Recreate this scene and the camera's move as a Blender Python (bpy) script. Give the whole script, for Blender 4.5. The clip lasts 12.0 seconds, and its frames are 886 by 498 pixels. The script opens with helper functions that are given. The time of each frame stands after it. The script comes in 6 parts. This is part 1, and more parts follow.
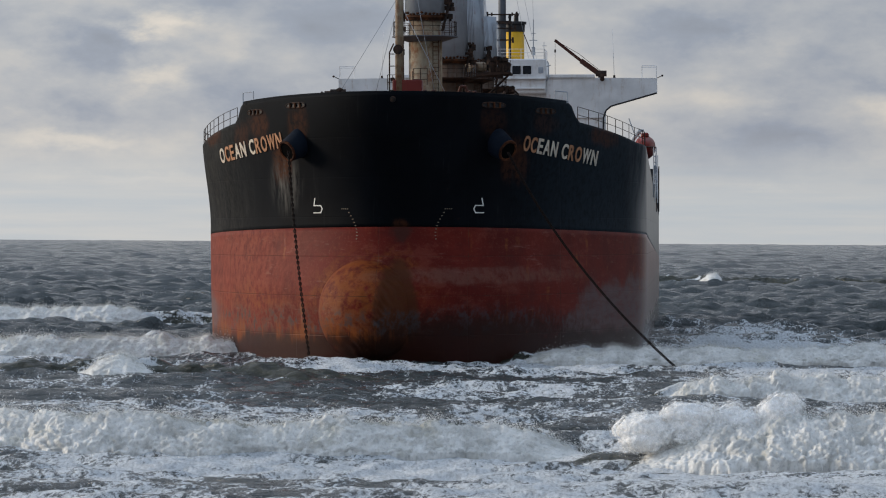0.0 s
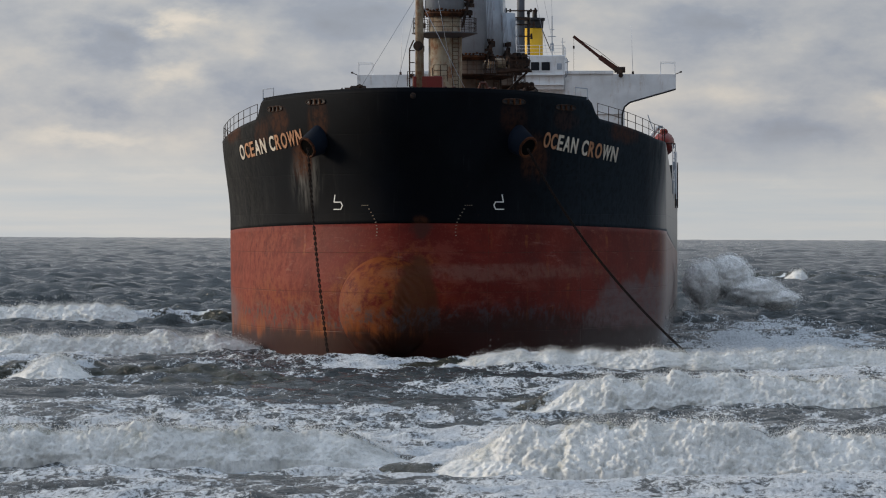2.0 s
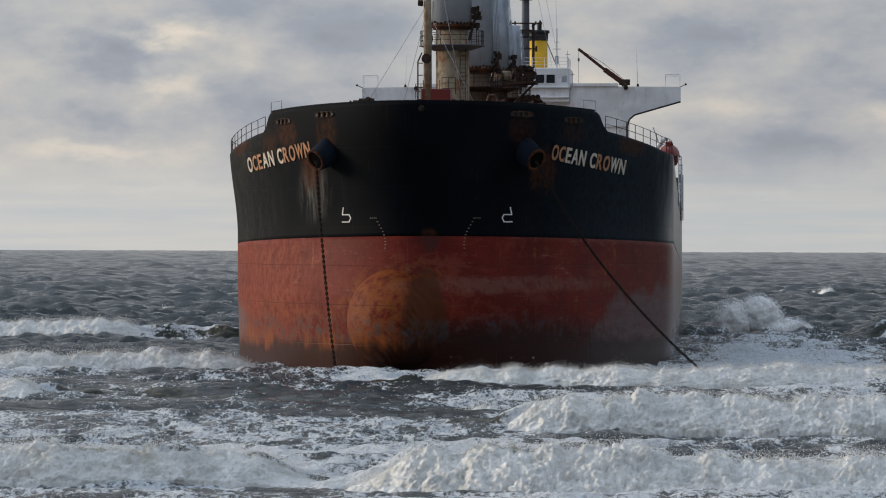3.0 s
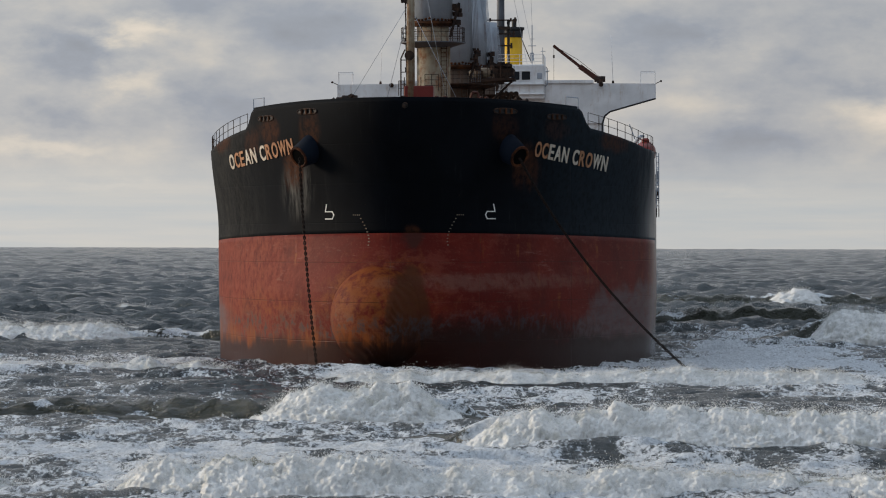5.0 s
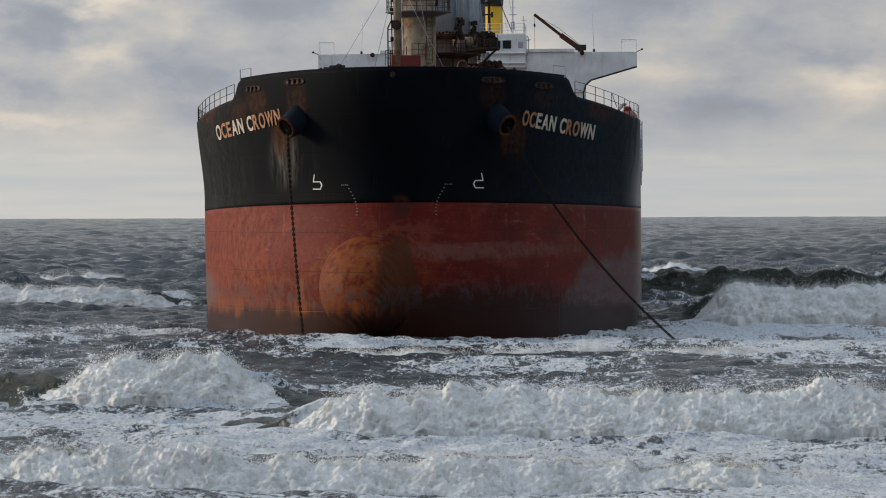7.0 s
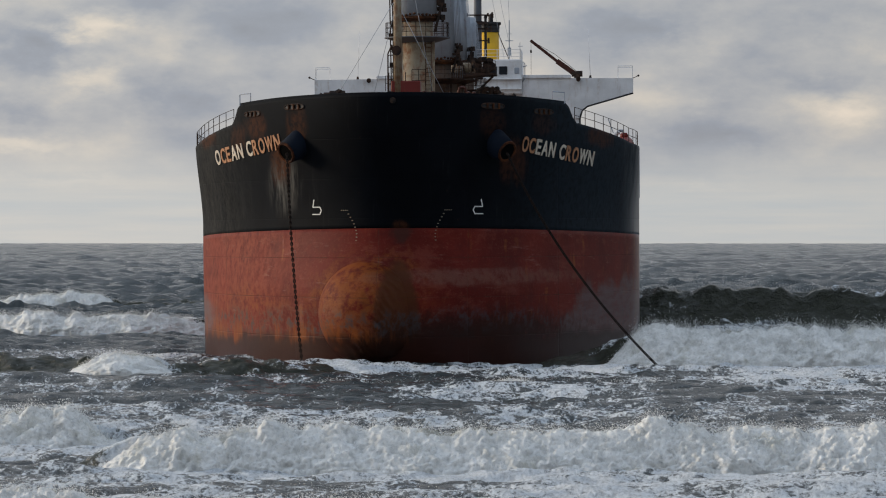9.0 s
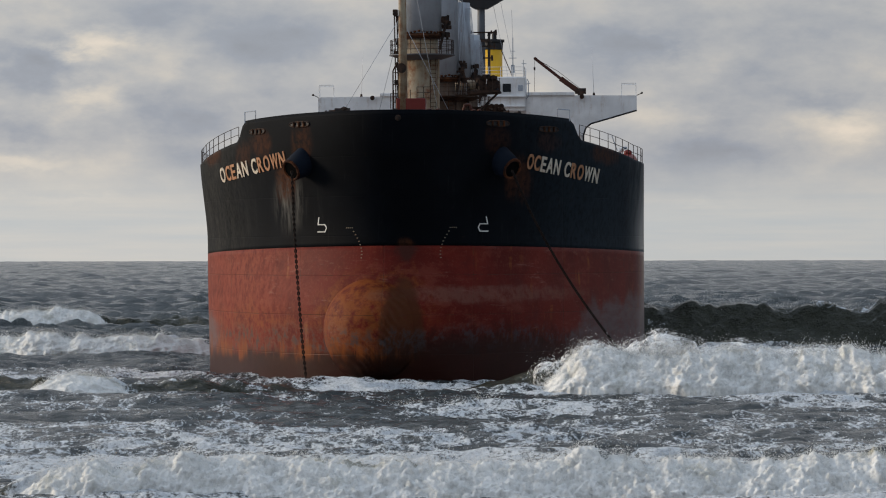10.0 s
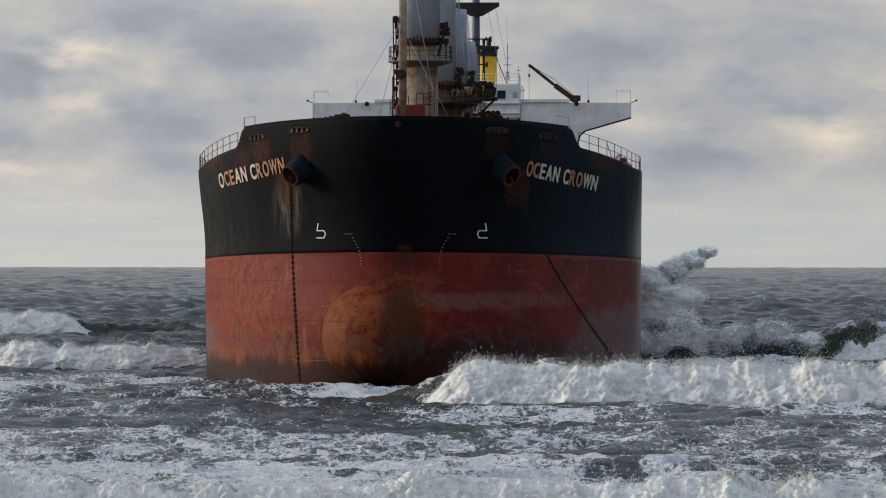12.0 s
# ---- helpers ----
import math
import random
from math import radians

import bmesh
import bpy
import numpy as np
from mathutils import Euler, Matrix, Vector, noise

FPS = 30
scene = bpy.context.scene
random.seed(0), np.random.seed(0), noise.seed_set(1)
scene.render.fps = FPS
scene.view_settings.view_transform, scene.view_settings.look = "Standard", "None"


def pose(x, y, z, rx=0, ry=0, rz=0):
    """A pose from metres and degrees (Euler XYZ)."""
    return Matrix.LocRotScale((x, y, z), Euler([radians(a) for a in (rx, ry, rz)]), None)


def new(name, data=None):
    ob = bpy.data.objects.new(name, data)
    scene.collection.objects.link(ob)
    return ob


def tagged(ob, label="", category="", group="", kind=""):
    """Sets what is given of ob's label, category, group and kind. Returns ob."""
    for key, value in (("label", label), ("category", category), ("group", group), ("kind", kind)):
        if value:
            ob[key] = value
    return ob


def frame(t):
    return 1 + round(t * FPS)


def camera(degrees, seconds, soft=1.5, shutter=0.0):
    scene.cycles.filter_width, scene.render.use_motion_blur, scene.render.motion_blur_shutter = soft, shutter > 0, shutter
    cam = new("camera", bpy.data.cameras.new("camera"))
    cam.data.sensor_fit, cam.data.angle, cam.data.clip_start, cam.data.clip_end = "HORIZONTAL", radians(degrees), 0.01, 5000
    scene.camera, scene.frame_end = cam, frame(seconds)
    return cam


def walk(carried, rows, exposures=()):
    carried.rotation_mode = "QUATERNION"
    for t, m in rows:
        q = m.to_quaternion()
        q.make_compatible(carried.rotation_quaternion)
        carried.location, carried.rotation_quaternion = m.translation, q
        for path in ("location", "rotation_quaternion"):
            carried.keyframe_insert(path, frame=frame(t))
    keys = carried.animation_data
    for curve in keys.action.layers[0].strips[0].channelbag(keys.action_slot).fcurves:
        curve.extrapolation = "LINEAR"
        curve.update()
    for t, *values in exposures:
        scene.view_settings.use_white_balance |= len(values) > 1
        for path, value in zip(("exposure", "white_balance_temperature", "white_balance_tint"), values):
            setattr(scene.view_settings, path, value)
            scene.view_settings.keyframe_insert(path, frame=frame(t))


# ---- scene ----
# ---- camera: a slow slide to the left, far off, with a long lens ----
EYE_H = 8.3
STEM_Y = 282.0
LENS = 11.63
cam = camera(LENS, 12.0, soft=1.1)
# seconds, x of the eye, tilt, turn, roll (degrees)
PATH = [
    (0, 18.902, -0.1818, 3.1852, 0.365),
    (0.5, 19.028, -0.2402, 3.3928, 0.341),
    (1, 19.006, -0.2638, 3.4888, 0.317),
    (1.5, 18.867, -0.2933, 3.4196, 0.268),
    (2, 18.636, -0.23, 3.3932, 0.219),
    (2.5, 18.337, -0.1504, 3.3808, 0.195),
    (3, 17.991, -0.0642, 3.3745, 0.171),
    (5, 16.482, -0.1042, 2.8549, 0.146),
    (5.5, 16.136, -0.2142, 2.7026, 0.024),
    (6, 15.82, -0.3339, 2.591, -0.097),
    (6.5, 15.538, -0.4207, 2.5177, -0.134),
    (7, 15.291, -0.5072, 2.4653, -0.171),
    (9, 14.6, -0.1684, 2.3186, 0),
    (9.5, 14.466, -0.0277, 2.3326, -0.049),
    (10, 14.326, 0.0607, 2.3292, -0.097),
    (10.5, 14.164, 0.0065, 2.2781, -0.049),
    (11, 13.961, -0.0066, 2.2255, 0),
    (11.5, 13.697, -0.0087, 2.1766, 0.012),
    (12, 13.348, 0.1463, 2.1151, 0.024),
]


def eye_pose(x, tilt, turn, roll):
    return pose(x, 0, EYE_H, 90 + tilt, 0, turn) @ pose(0, 0, 0, 0, 0, roll)


walk(cam, [(t, eye_pose(x, a, b, c)) for t, x, a, b, c in PATH], exposures=[(0, -0.1, 6400, 11), (2.5, -0.1, 6600, 11), (5.5, -0.1, 6700, 11), (12, -0.1, 6700, 11)])

# ---- light ----
SUN_EL, SUN_AZ = 14.0, -77.0   # degrees; azimuth from +Y, towards +X


def make_world():
    w = bpy.data.worlds.new("sky")
    scene.world = w
    w.use_nodes = True
    nt = w.node_tree
    nd, ln = nt.nodes, nt.links
    nd.clear()
    out = nd.new("ShaderNodeOutputWorld")
    bg = nd.new("ShaderNodeBackground")
    ln.new(bg.outputs[0], out.inputs[0])
    sky = nd.new("ShaderNodeTexSky")
    sky.sky_type = "NISHITA"
    sky.sun_disc = False
    sky.sun_elevation = radians(SUN_EL)
    sky.sun_rotation = radians(SUN_AZ)
    skys = nd.new("ShaderNodeVectorMath")
    skys.operation = "SCALE"
    skys.inputs[3].default_value = 0.10
    ln.new(sky.outputs[0], skys.inputs[0])
    tc = nd.new("ShaderNodeTexCoord")

    def mapping(scale, loc=(0, 0, 0)):
        m = nd.new("ShaderNodeMapping")
        m.inputs["Scale"].default_value = scale
        m.inputs["Location"].default_value = loc
        ln.new(tc.outputs["Generated"], m.inputs[0])
        return m

    def mix(fac, a, b):
        m = nd.new("ShaderNodeMix")
        m.data_type = "RGBA"
        for k, v in ((0, fac), (6, a), (7, b)):
            if isinstance(v, (tuple, float)):
                m.inputs[k].default_value = v
            else:
                ln.new(v, m.inputs[k])
        return m.outputs[2]

    # height over the horizon
    sep = nd.new("ShaderNodeSeparateXYZ")
    ln.new(tc.outputs["Generated"], sep.inputs[0])

    def ramp_z(lo, hi):
        r = nd.new("ShaderNodeMapRange")
        r.interpolation_type = "SMOOTHSTEP"
        r.inputs[1].default_value, r.inputs[2].default_value = lo, hi
        ln.new(sep.outputs[2], r.inputs[0])
        return r.outputs[0]

    # slopes of the view direction: u to the right, v up
    def op(kind, a, b=0.0):
        m = nd.new("ShaderNodeMath")
        m.operation = kind
        for k, v in ((0, a), (1, b)):
            if isinstance(v, (int, float)):
                m.inputs[k].default_value = v
            else:
                ln.new(v, m.inputs[k])
        return m.outputs[0]

    def fbm3(scale, loc, detail, rough):
        m = mapping(scale, loc)
        n = nd.new("ShaderNodeTexNoise")
        n.inputs["Scale"].default_value = 1.0
        n.inputs["Detail"].default_value = detail
        n.inputs["Roughness"].default_value = rough
        ln.new(m.outputs[0], n.inputs["Vector"])
        return n.outputs[0]

    ahead = op("MAXIMUM", sep.outputs[1], 0.2)
    wx = op("MULTIPLY", op("SUBTRACT", fbm3((60, 60, 120), (7, 2, 1), 6, 0.6), 0.5), 0.030)
    wz = op("MULTIPLY", op("SUBTRACT", fbm3((60, 60, 140), (1, 9, 4), 6, 0.6), 0.5), 0.011)
    u = op("ADD", op("DIVIDE", sep.outputs[0], ahead), wx)
    v = op("ADD", op("DIVIDE", sep.outputs[2], ahead), wz)
    total = op("ADD", op("MULTIPLY", op("SUBTRACT", fbm3((22, 22, 46), (3.1, 1.7, 0.4), 9, 0.56), 0.5), 1.35), 0.50)
    total = op("ADD", total, op("MULTIPLY", op("SUBTRACT", fbm3((95, 95, 190), (5, 1.1, 2.4), 8, 0.6), 0.5), 0.30))
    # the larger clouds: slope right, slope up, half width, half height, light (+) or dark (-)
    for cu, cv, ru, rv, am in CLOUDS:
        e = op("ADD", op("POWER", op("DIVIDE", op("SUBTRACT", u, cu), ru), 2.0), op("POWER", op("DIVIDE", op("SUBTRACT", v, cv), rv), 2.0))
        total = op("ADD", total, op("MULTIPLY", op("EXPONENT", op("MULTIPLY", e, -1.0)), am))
    ramp = nd.new("ShaderNodeValToRGB")
    cr = ramp.color_ramp
    cr.elements[0].position, cr.elements[0].color = 0.0, (0.265, 0.292, 0.35, 1)
    cr.elements[1].position, cr.elements[1].color = 1.0, (0.80, 0.72, 0.63, 1)
    for pos, col in ((0.25, (0.315, 0.352, 0.425, 1)), (0.5, (0.45, 0.466, 0.495, 1)), (0.75, (0.62, 0.59, 0.55, 1))):
        el = cr.elements.new(pos)
        el.color = col
    ln.new(total, ramp.inputs[0])
    low_n = op("ADD", op("MULTIPLY", fbm3((9, 9, 190), (0.4, 8.2, 1.0), 6, 0.55), 0.8), op("MULTIPLY", fbm3((40, 40, 260), (2, 3, 1), 6, 0.6), 0.2))
    lowr = nd.new("ShaderNodeMapRange")
    lowr.inputs[1].default_value, lowr.inputs[2].default_value = 0.38, 0.62
    ln.new(low_n, lowr.inputs[0])
    low = mix(lowr.outputs[0], (0.50, 0.545, 0.58, 1), (0.61, 0.61, 0.595, 1))
    deck = mix(ramp_z(0.006, 0.026), low, ramp.outputs[0])
    col = mix(0.9, skys.outputs[0], deck)
    tint = nd.new("ShaderNodeMix")
    tint.data_type, tint.blend_type = "RGBA", "MULTIPLY"
    ln.new(ramp_z(0.10, 0.7), tint.inputs[0])
    ln.new(col, tint.inputs[6])
    tint.inputs[7].default_value = (0.85, 1.0, 1.17, 1)
    ln.new(tint.outputs[2], bg.inputs[0])
    # an overcast dome is brighter overhead than near the horizon
    gain = nd.new("ShaderNodeMapRange")
    for k, x in zip((1, 2, 3, 4), (0.08, 0.8, 1.0, 1.7)):
        gain.inputs[k].default_value = x
    ln.new(sep.outputs[2], gain.inputs[0])
    # and brighter on the sun's side than opposite to it
    side = nd.new("ShaderNodeVectorMath")
    side.operation = "DOT_PRODUCT"
    side.inputs[1].default_value = (math.sin(radians(SUN_AZ)), math.cos(radians(SUN_AZ)), 0)
    ln.new(tc.outputs["Generated"], side.inputs[0])
    ln.new(op("MULTIPLY", gain.outputs[0], op("ADD", op("MULTIPLY", side.outputs["Value"], 0.30), 1.02)), bg.inputs[1])


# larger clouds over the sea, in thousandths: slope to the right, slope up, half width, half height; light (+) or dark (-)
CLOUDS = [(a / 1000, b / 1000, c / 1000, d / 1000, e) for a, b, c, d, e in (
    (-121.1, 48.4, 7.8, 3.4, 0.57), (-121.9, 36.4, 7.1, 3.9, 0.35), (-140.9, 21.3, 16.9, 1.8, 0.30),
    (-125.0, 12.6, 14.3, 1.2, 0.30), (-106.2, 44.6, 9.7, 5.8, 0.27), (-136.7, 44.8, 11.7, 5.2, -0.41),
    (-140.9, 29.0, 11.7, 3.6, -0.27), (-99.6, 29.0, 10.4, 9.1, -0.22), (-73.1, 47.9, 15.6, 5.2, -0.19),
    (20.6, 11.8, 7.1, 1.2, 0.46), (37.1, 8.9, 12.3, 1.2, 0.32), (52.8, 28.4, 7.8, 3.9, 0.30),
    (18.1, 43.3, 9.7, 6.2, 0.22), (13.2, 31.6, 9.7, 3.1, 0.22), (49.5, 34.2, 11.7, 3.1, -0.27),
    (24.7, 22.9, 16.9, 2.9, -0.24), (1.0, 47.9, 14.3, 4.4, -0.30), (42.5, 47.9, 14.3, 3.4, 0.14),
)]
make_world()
sun = new("sun", bpy.data.lights.new("sun", "SUN"))
sun.data.energy = 3.0
sun.data.angle = radians(14)
sun.data.color = (1.0, 0.86, 0.68)
_d = Vector((math.sin(radians(SUN_AZ)) * math.cos(radians(SUN_EL)), math.cos(radians(SUN_AZ)) * math.cos(radians(SUN_EL)), math.sin(radians(SUN_EL))))
sun.rotation_mode = "QUATERNION"
sun.rotation_quaternion = _d.to_track_quat("Z", "Y")
sun.location = _d * 400


# ---- materials ----
def mat_nodes(name):
    m = bpy.data.materials.new(name)
    m.use_nodes = True
    nt = m.node_tree
    return m, nt, nt.nodes, nt.links, nt.nodes["Principled BSDF"]


def tex_noise(nd, ln, vec, scale, detail=4, rough=0.55, dist=0.0):
    n = nd.new("ShaderNodeTexNoise")
    n.inputs["Scale"].default_value = scale
    n.inputs["Detail"].default_value = detail
    n.inputs["Roughness"].default_value = rough
    n.inputs["Distortion"].default_value = dist
    if vec is not None:
        ln.new(vec, n.inputs["Vector"])
    return n.outputs[0]


def rng(nd, ln, v, lo, hi, a=0.0, b=1.0):
    r = nd.new("ShaderNodeMapRange")
    r.interpolation_type = "SMOOTHSTEP"
    for k, x in zip((1, 2, 3, 4), (lo, hi, a, b)):
        r.inputs[k].default_value = x
    ln.new(v, r.inputs[0])
    return r.outputs[0]


def mixc(nd, ln, fac, a, b, blend="MIX"):
    m = nd.new("ShaderNodeMix")
    m.data_type = "RGBA"
    m.blend_type = blend
    for k, v in ((0, fac), (6, a), (7, b)):
        if isinstance(v, (tuple, float)):
            m.inputs[k].default_value = v
        else:
            ln.new(v, m.inputs[k])
    return m.outputs[2]


def arith(nd, ln, op, a, b):
    m = nd.new("ShaderNodeMath")
    m.operation = op
    for k, v in ((0, a), (1, b)):
        if isinstance(v, (int, float)):
            m.inputs[k].default_value = v
        else:
            ln.new(v, m.inputs[k])
    return m.outputs[0]


def scaled(nd, ln, vec, sc, loc=(0, 0, 0)):
    m = nd.new("ShaderNodeMapping")
    m.inputs["Scale"].default_value = sc
    m.inputs["Location"].default_value = loc
    ln.new(vec, m.inputs[0])
    return m.outputs[0]


def bump(nd, ln, height, strength, dist, bsdf):
    b = nd.new("ShaderNodeBump")
    b.inputs["Strength"].default_value = strength
    b.inputs["Distance"].default_value = dist
    ln.new(height, b.inputs["Height"])
    ln.new(b.outputs[0], bsdf.inputs["Normal"])


def rgba(c):
    return (c[0], c[1], c[2], 1.0)


def painted(name, col, rough=0.5, rust=0.3, metal=0.0, scale=1.0, rustcol=(0.16, 0.055, 0.02), gloss=0.25):
    """Old ship's paint: colour drift, vertical rust runs, small dents."""
    m, nt, nd, ln, b = mat_nodes(name)
    tc = nd.new("ShaderNodeTexCoord").outputs["Object"]
    drift = tex_noise(nd, ln, tc, 0.6 * scale, 5)
    runs = tex_noise(nd, ln, scaled(nd, ln, tc, (3.0 * scale, 3.0 * scale, 0.35 * scale)), 1.0, 6, 0.65)
    spots = tex_noise(nd, ln, tc, 3.5 * scale, 6, 0.7)
    c = mixc(nd, ln, rng(nd, ln, drift, 0.3, 0.7), rgba([x * 0.88 for x in col]), rgba([min(1, x * 1.12) for x in col]))
    f = arith(nd, ln, "MULTIPLY", rng(nd, ln, runs, 0.52 - 0.1 * rust, 0.75 - 0.1 * rust), rng(nd, ln, spots, 0.35, 0.7))
    f = arith(nd, ln, "MULTIPLY", f, min(1.0, rust * 2))
    c = mixc(nd, ln, f, c, rgba(rustcol))
    ln.new(c, b.inputs["Base Color"])
    b.inputs["Roughness"].default_value = rough
    b.inputs["Metallic"].default_value = metal
    b.inputs["Specular IOR Level"].default_value = gloss
    bump(nd, ln, spots, 0.25, 0.03, b)
    return m


def ground_rust(name, dark=(0.05, 0.03, 0.022), light=(0.17, 0.07, 0.03), rough=0.85):
    m, nt, nd, ln, b = mat_nodes(name)
    tc = nd.new("ShaderNodeTexCoord").outputs["Object"]
    n = tex_noise(nd, ln, tc, 2.2, 7, 0.65)
    ln.new(mixc(nd, ln, rng(nd, ln, n, 0.35, 0.68), rgba(dark), rgba(light)), b.inputs["Base Color"])
    b.inputs["Roughness"].default_value = rough
    b.inputs["Specular IOR Level"].default_value = 0.12
    bump(nd, ln, n, 0.5, 0.03, b)
    return m


def plate_seams(nd, ln, tc):
    """Horizontal weld seams every 2.6 m, butts every 9 m."""
    sp = nd.new("ShaderNodeSeparateXYZ")
    ln.new(tc, sp.inputs[0])

    def line(v, half, off, width):
        return rng(nd, ln, arith(nd, ln, "PINGPONG", arith(nd, ln, "ADD", v, off), half), 0.0, width)
    return arith(nd, ln, "MINIMUM", line(sp.outputs[2], 1.3, 0.9, 0.035), line(sp.outputs[0], 2.9, 1.1, 0.03))


def stain(nd, ln, x, z, warp, cx, cz, rx, rz, sharp=1.0):
    """A ragged patch on the plating, 0 to 1."""
    ex = arith(nd, ln, "POWER", arith(nd, ln, "DIVIDE", arith(nd, ln, "SUBTRACT", x, cx), rx), 2.0)
    ez = arith(nd, ln, "POWER", arith(nd, ln, "DIVIDE", arith(nd, ln, "SUBTRACT", z, cz), rz), 2.0)
    e = arith(nd, ln, "ADD", arith(nd, ln, "SQRT", arith(nd, ln, "ADD", ex, ez), 0.0), arith(nd, ln, "MULTIPLY", arith(nd, ln, "SUBTRACT", warp, 0.5), 1.5))
    return rng(nd, ln, e, 1.0 + 0.25 / sharp, 1.0 - 0.45 / sharp)


def hull_black():
    m, nt, nd, ln, b = mat_nodes("hull_black")
    tc = nd.new("ShaderNodeTexCoord").outputs["Object"]
    sp = nd.new("ShaderNodeSeparateXYZ")
    ln.new(tc, sp.inputs[0])
    x, z = sp.outputs[0], sp.outputs[2]
    big = tex_noise(nd, ln, tc, 0.18, 5)
    runs = tex_noise(nd, ln, scaled(nd, ln, tc, (2.2, 0.5, 0.16), (3, 1, 0)), 1.0, 7, 0.65)
    speck = tex_noise(nd, ln, tc, 2.2, 8, 0.7)
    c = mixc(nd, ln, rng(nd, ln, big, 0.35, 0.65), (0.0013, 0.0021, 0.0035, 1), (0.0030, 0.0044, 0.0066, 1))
    # bluer and lighter towards the right side
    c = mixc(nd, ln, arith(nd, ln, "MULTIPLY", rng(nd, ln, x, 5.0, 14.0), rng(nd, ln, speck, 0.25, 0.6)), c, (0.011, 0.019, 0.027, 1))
    c = mixc(nd, ln, arith(nd, ln, "MULTIPLY", rng(nd, ln, runs, 0.58, 0.80), 0.25), c, (0.05, 0.05, 0.048, 1))
    # salt and scuffs under the hawse
    wear = arith(nd, ln, "MULTIPLY", stain(nd, ln, x, z, runs, -7.7, 11.8, 1.3, 2.2), rng(nd, ln, runs, 0.42, 0.66))
    c = mixc(nd, ln, arith(nd, ln, "MULTIPLY", wear, 0.7), c, (0.13, 0.125, 0.115, 1))
    # left flank: light sheen painted in as grey, along with worn streaks
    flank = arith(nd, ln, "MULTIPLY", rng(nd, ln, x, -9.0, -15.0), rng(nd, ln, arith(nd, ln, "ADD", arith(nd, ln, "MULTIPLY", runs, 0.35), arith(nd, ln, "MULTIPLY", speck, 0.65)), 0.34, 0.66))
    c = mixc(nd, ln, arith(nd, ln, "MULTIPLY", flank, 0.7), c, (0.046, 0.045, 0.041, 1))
    # port flank: the sky's reflection painted in as streaky grey
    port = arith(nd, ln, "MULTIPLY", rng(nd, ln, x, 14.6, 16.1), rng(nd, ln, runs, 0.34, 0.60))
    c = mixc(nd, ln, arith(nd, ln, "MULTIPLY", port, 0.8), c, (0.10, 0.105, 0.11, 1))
    # rust weeping from the leads, the hawses and the names
    for cx, cz, rx, rz, am in ((-6.6, 15.6, 0.75, 1.3, 0.55), (-9.8, 15.7, 0.8, 0.9, 0.7), (6.3, 15.8, 0.8, 1.1, 0.35), (9.6, 15.8, 0.8, 0.7, 0.35), (-7.9, 13.2, 0.8, 1.5, 0.9),
                               (7.6, 13.3, 0.9, 1.6, 0.7), (-14.2, 15.2, 0.9, 0.7, 0.8), (13.4, 15.1, 0.9, 0.7, 0.7), (0.3, 8.9, 0.6, 0.5, 0.6), (-11.3, 14.9, 0.6, 1.0, 0.5)):
        f = arith(nd, ln, "MULTIPLY", stain(nd, ln, x, z, runs, cx, cz, rx, rz), rng(nd, ln, speck, 0.30, 0.62))
        c = mixc(nd, ln, arith(nd, ln, "MULTIPLY", f, am), c, (0.060, 0.021, 0.009, 1))
    c = mixc(nd, ln, arith(nd, ln, "MULTIPLY", rng(nd, ln, speck, 0.63, 0.76), 0.45), c, (0.045, 0.020, 0.011, 1))
    ln.new(c, b.inputs["Base Color"])
    wet = arith(nd, ln, "MULTIPLY", rng(nd, ln, sp.outputs[1], 28.0, 40.0), rng(nd, ln, x, 0.0, 8.0))
    ln.new(rng(nd, ln, wet, 0.0, 1.0, 0.72, 0.33), b.inputs["Roughness"])
    ln.new(rng(nd, ln, wet, 0.0, 1.0, 0.05, 0.28), b.inputs["Specular IOR Level"])
    h = arith(nd, ln, "ADD", arith(nd, ln, "MULTIPLY", plate_seams(nd, ln, tc), 0.35), arith(nd, ln, "MULTIPLY", big, 0.6))
    bump(nd, ln, h, 0.35, 0.08, b)
    return m


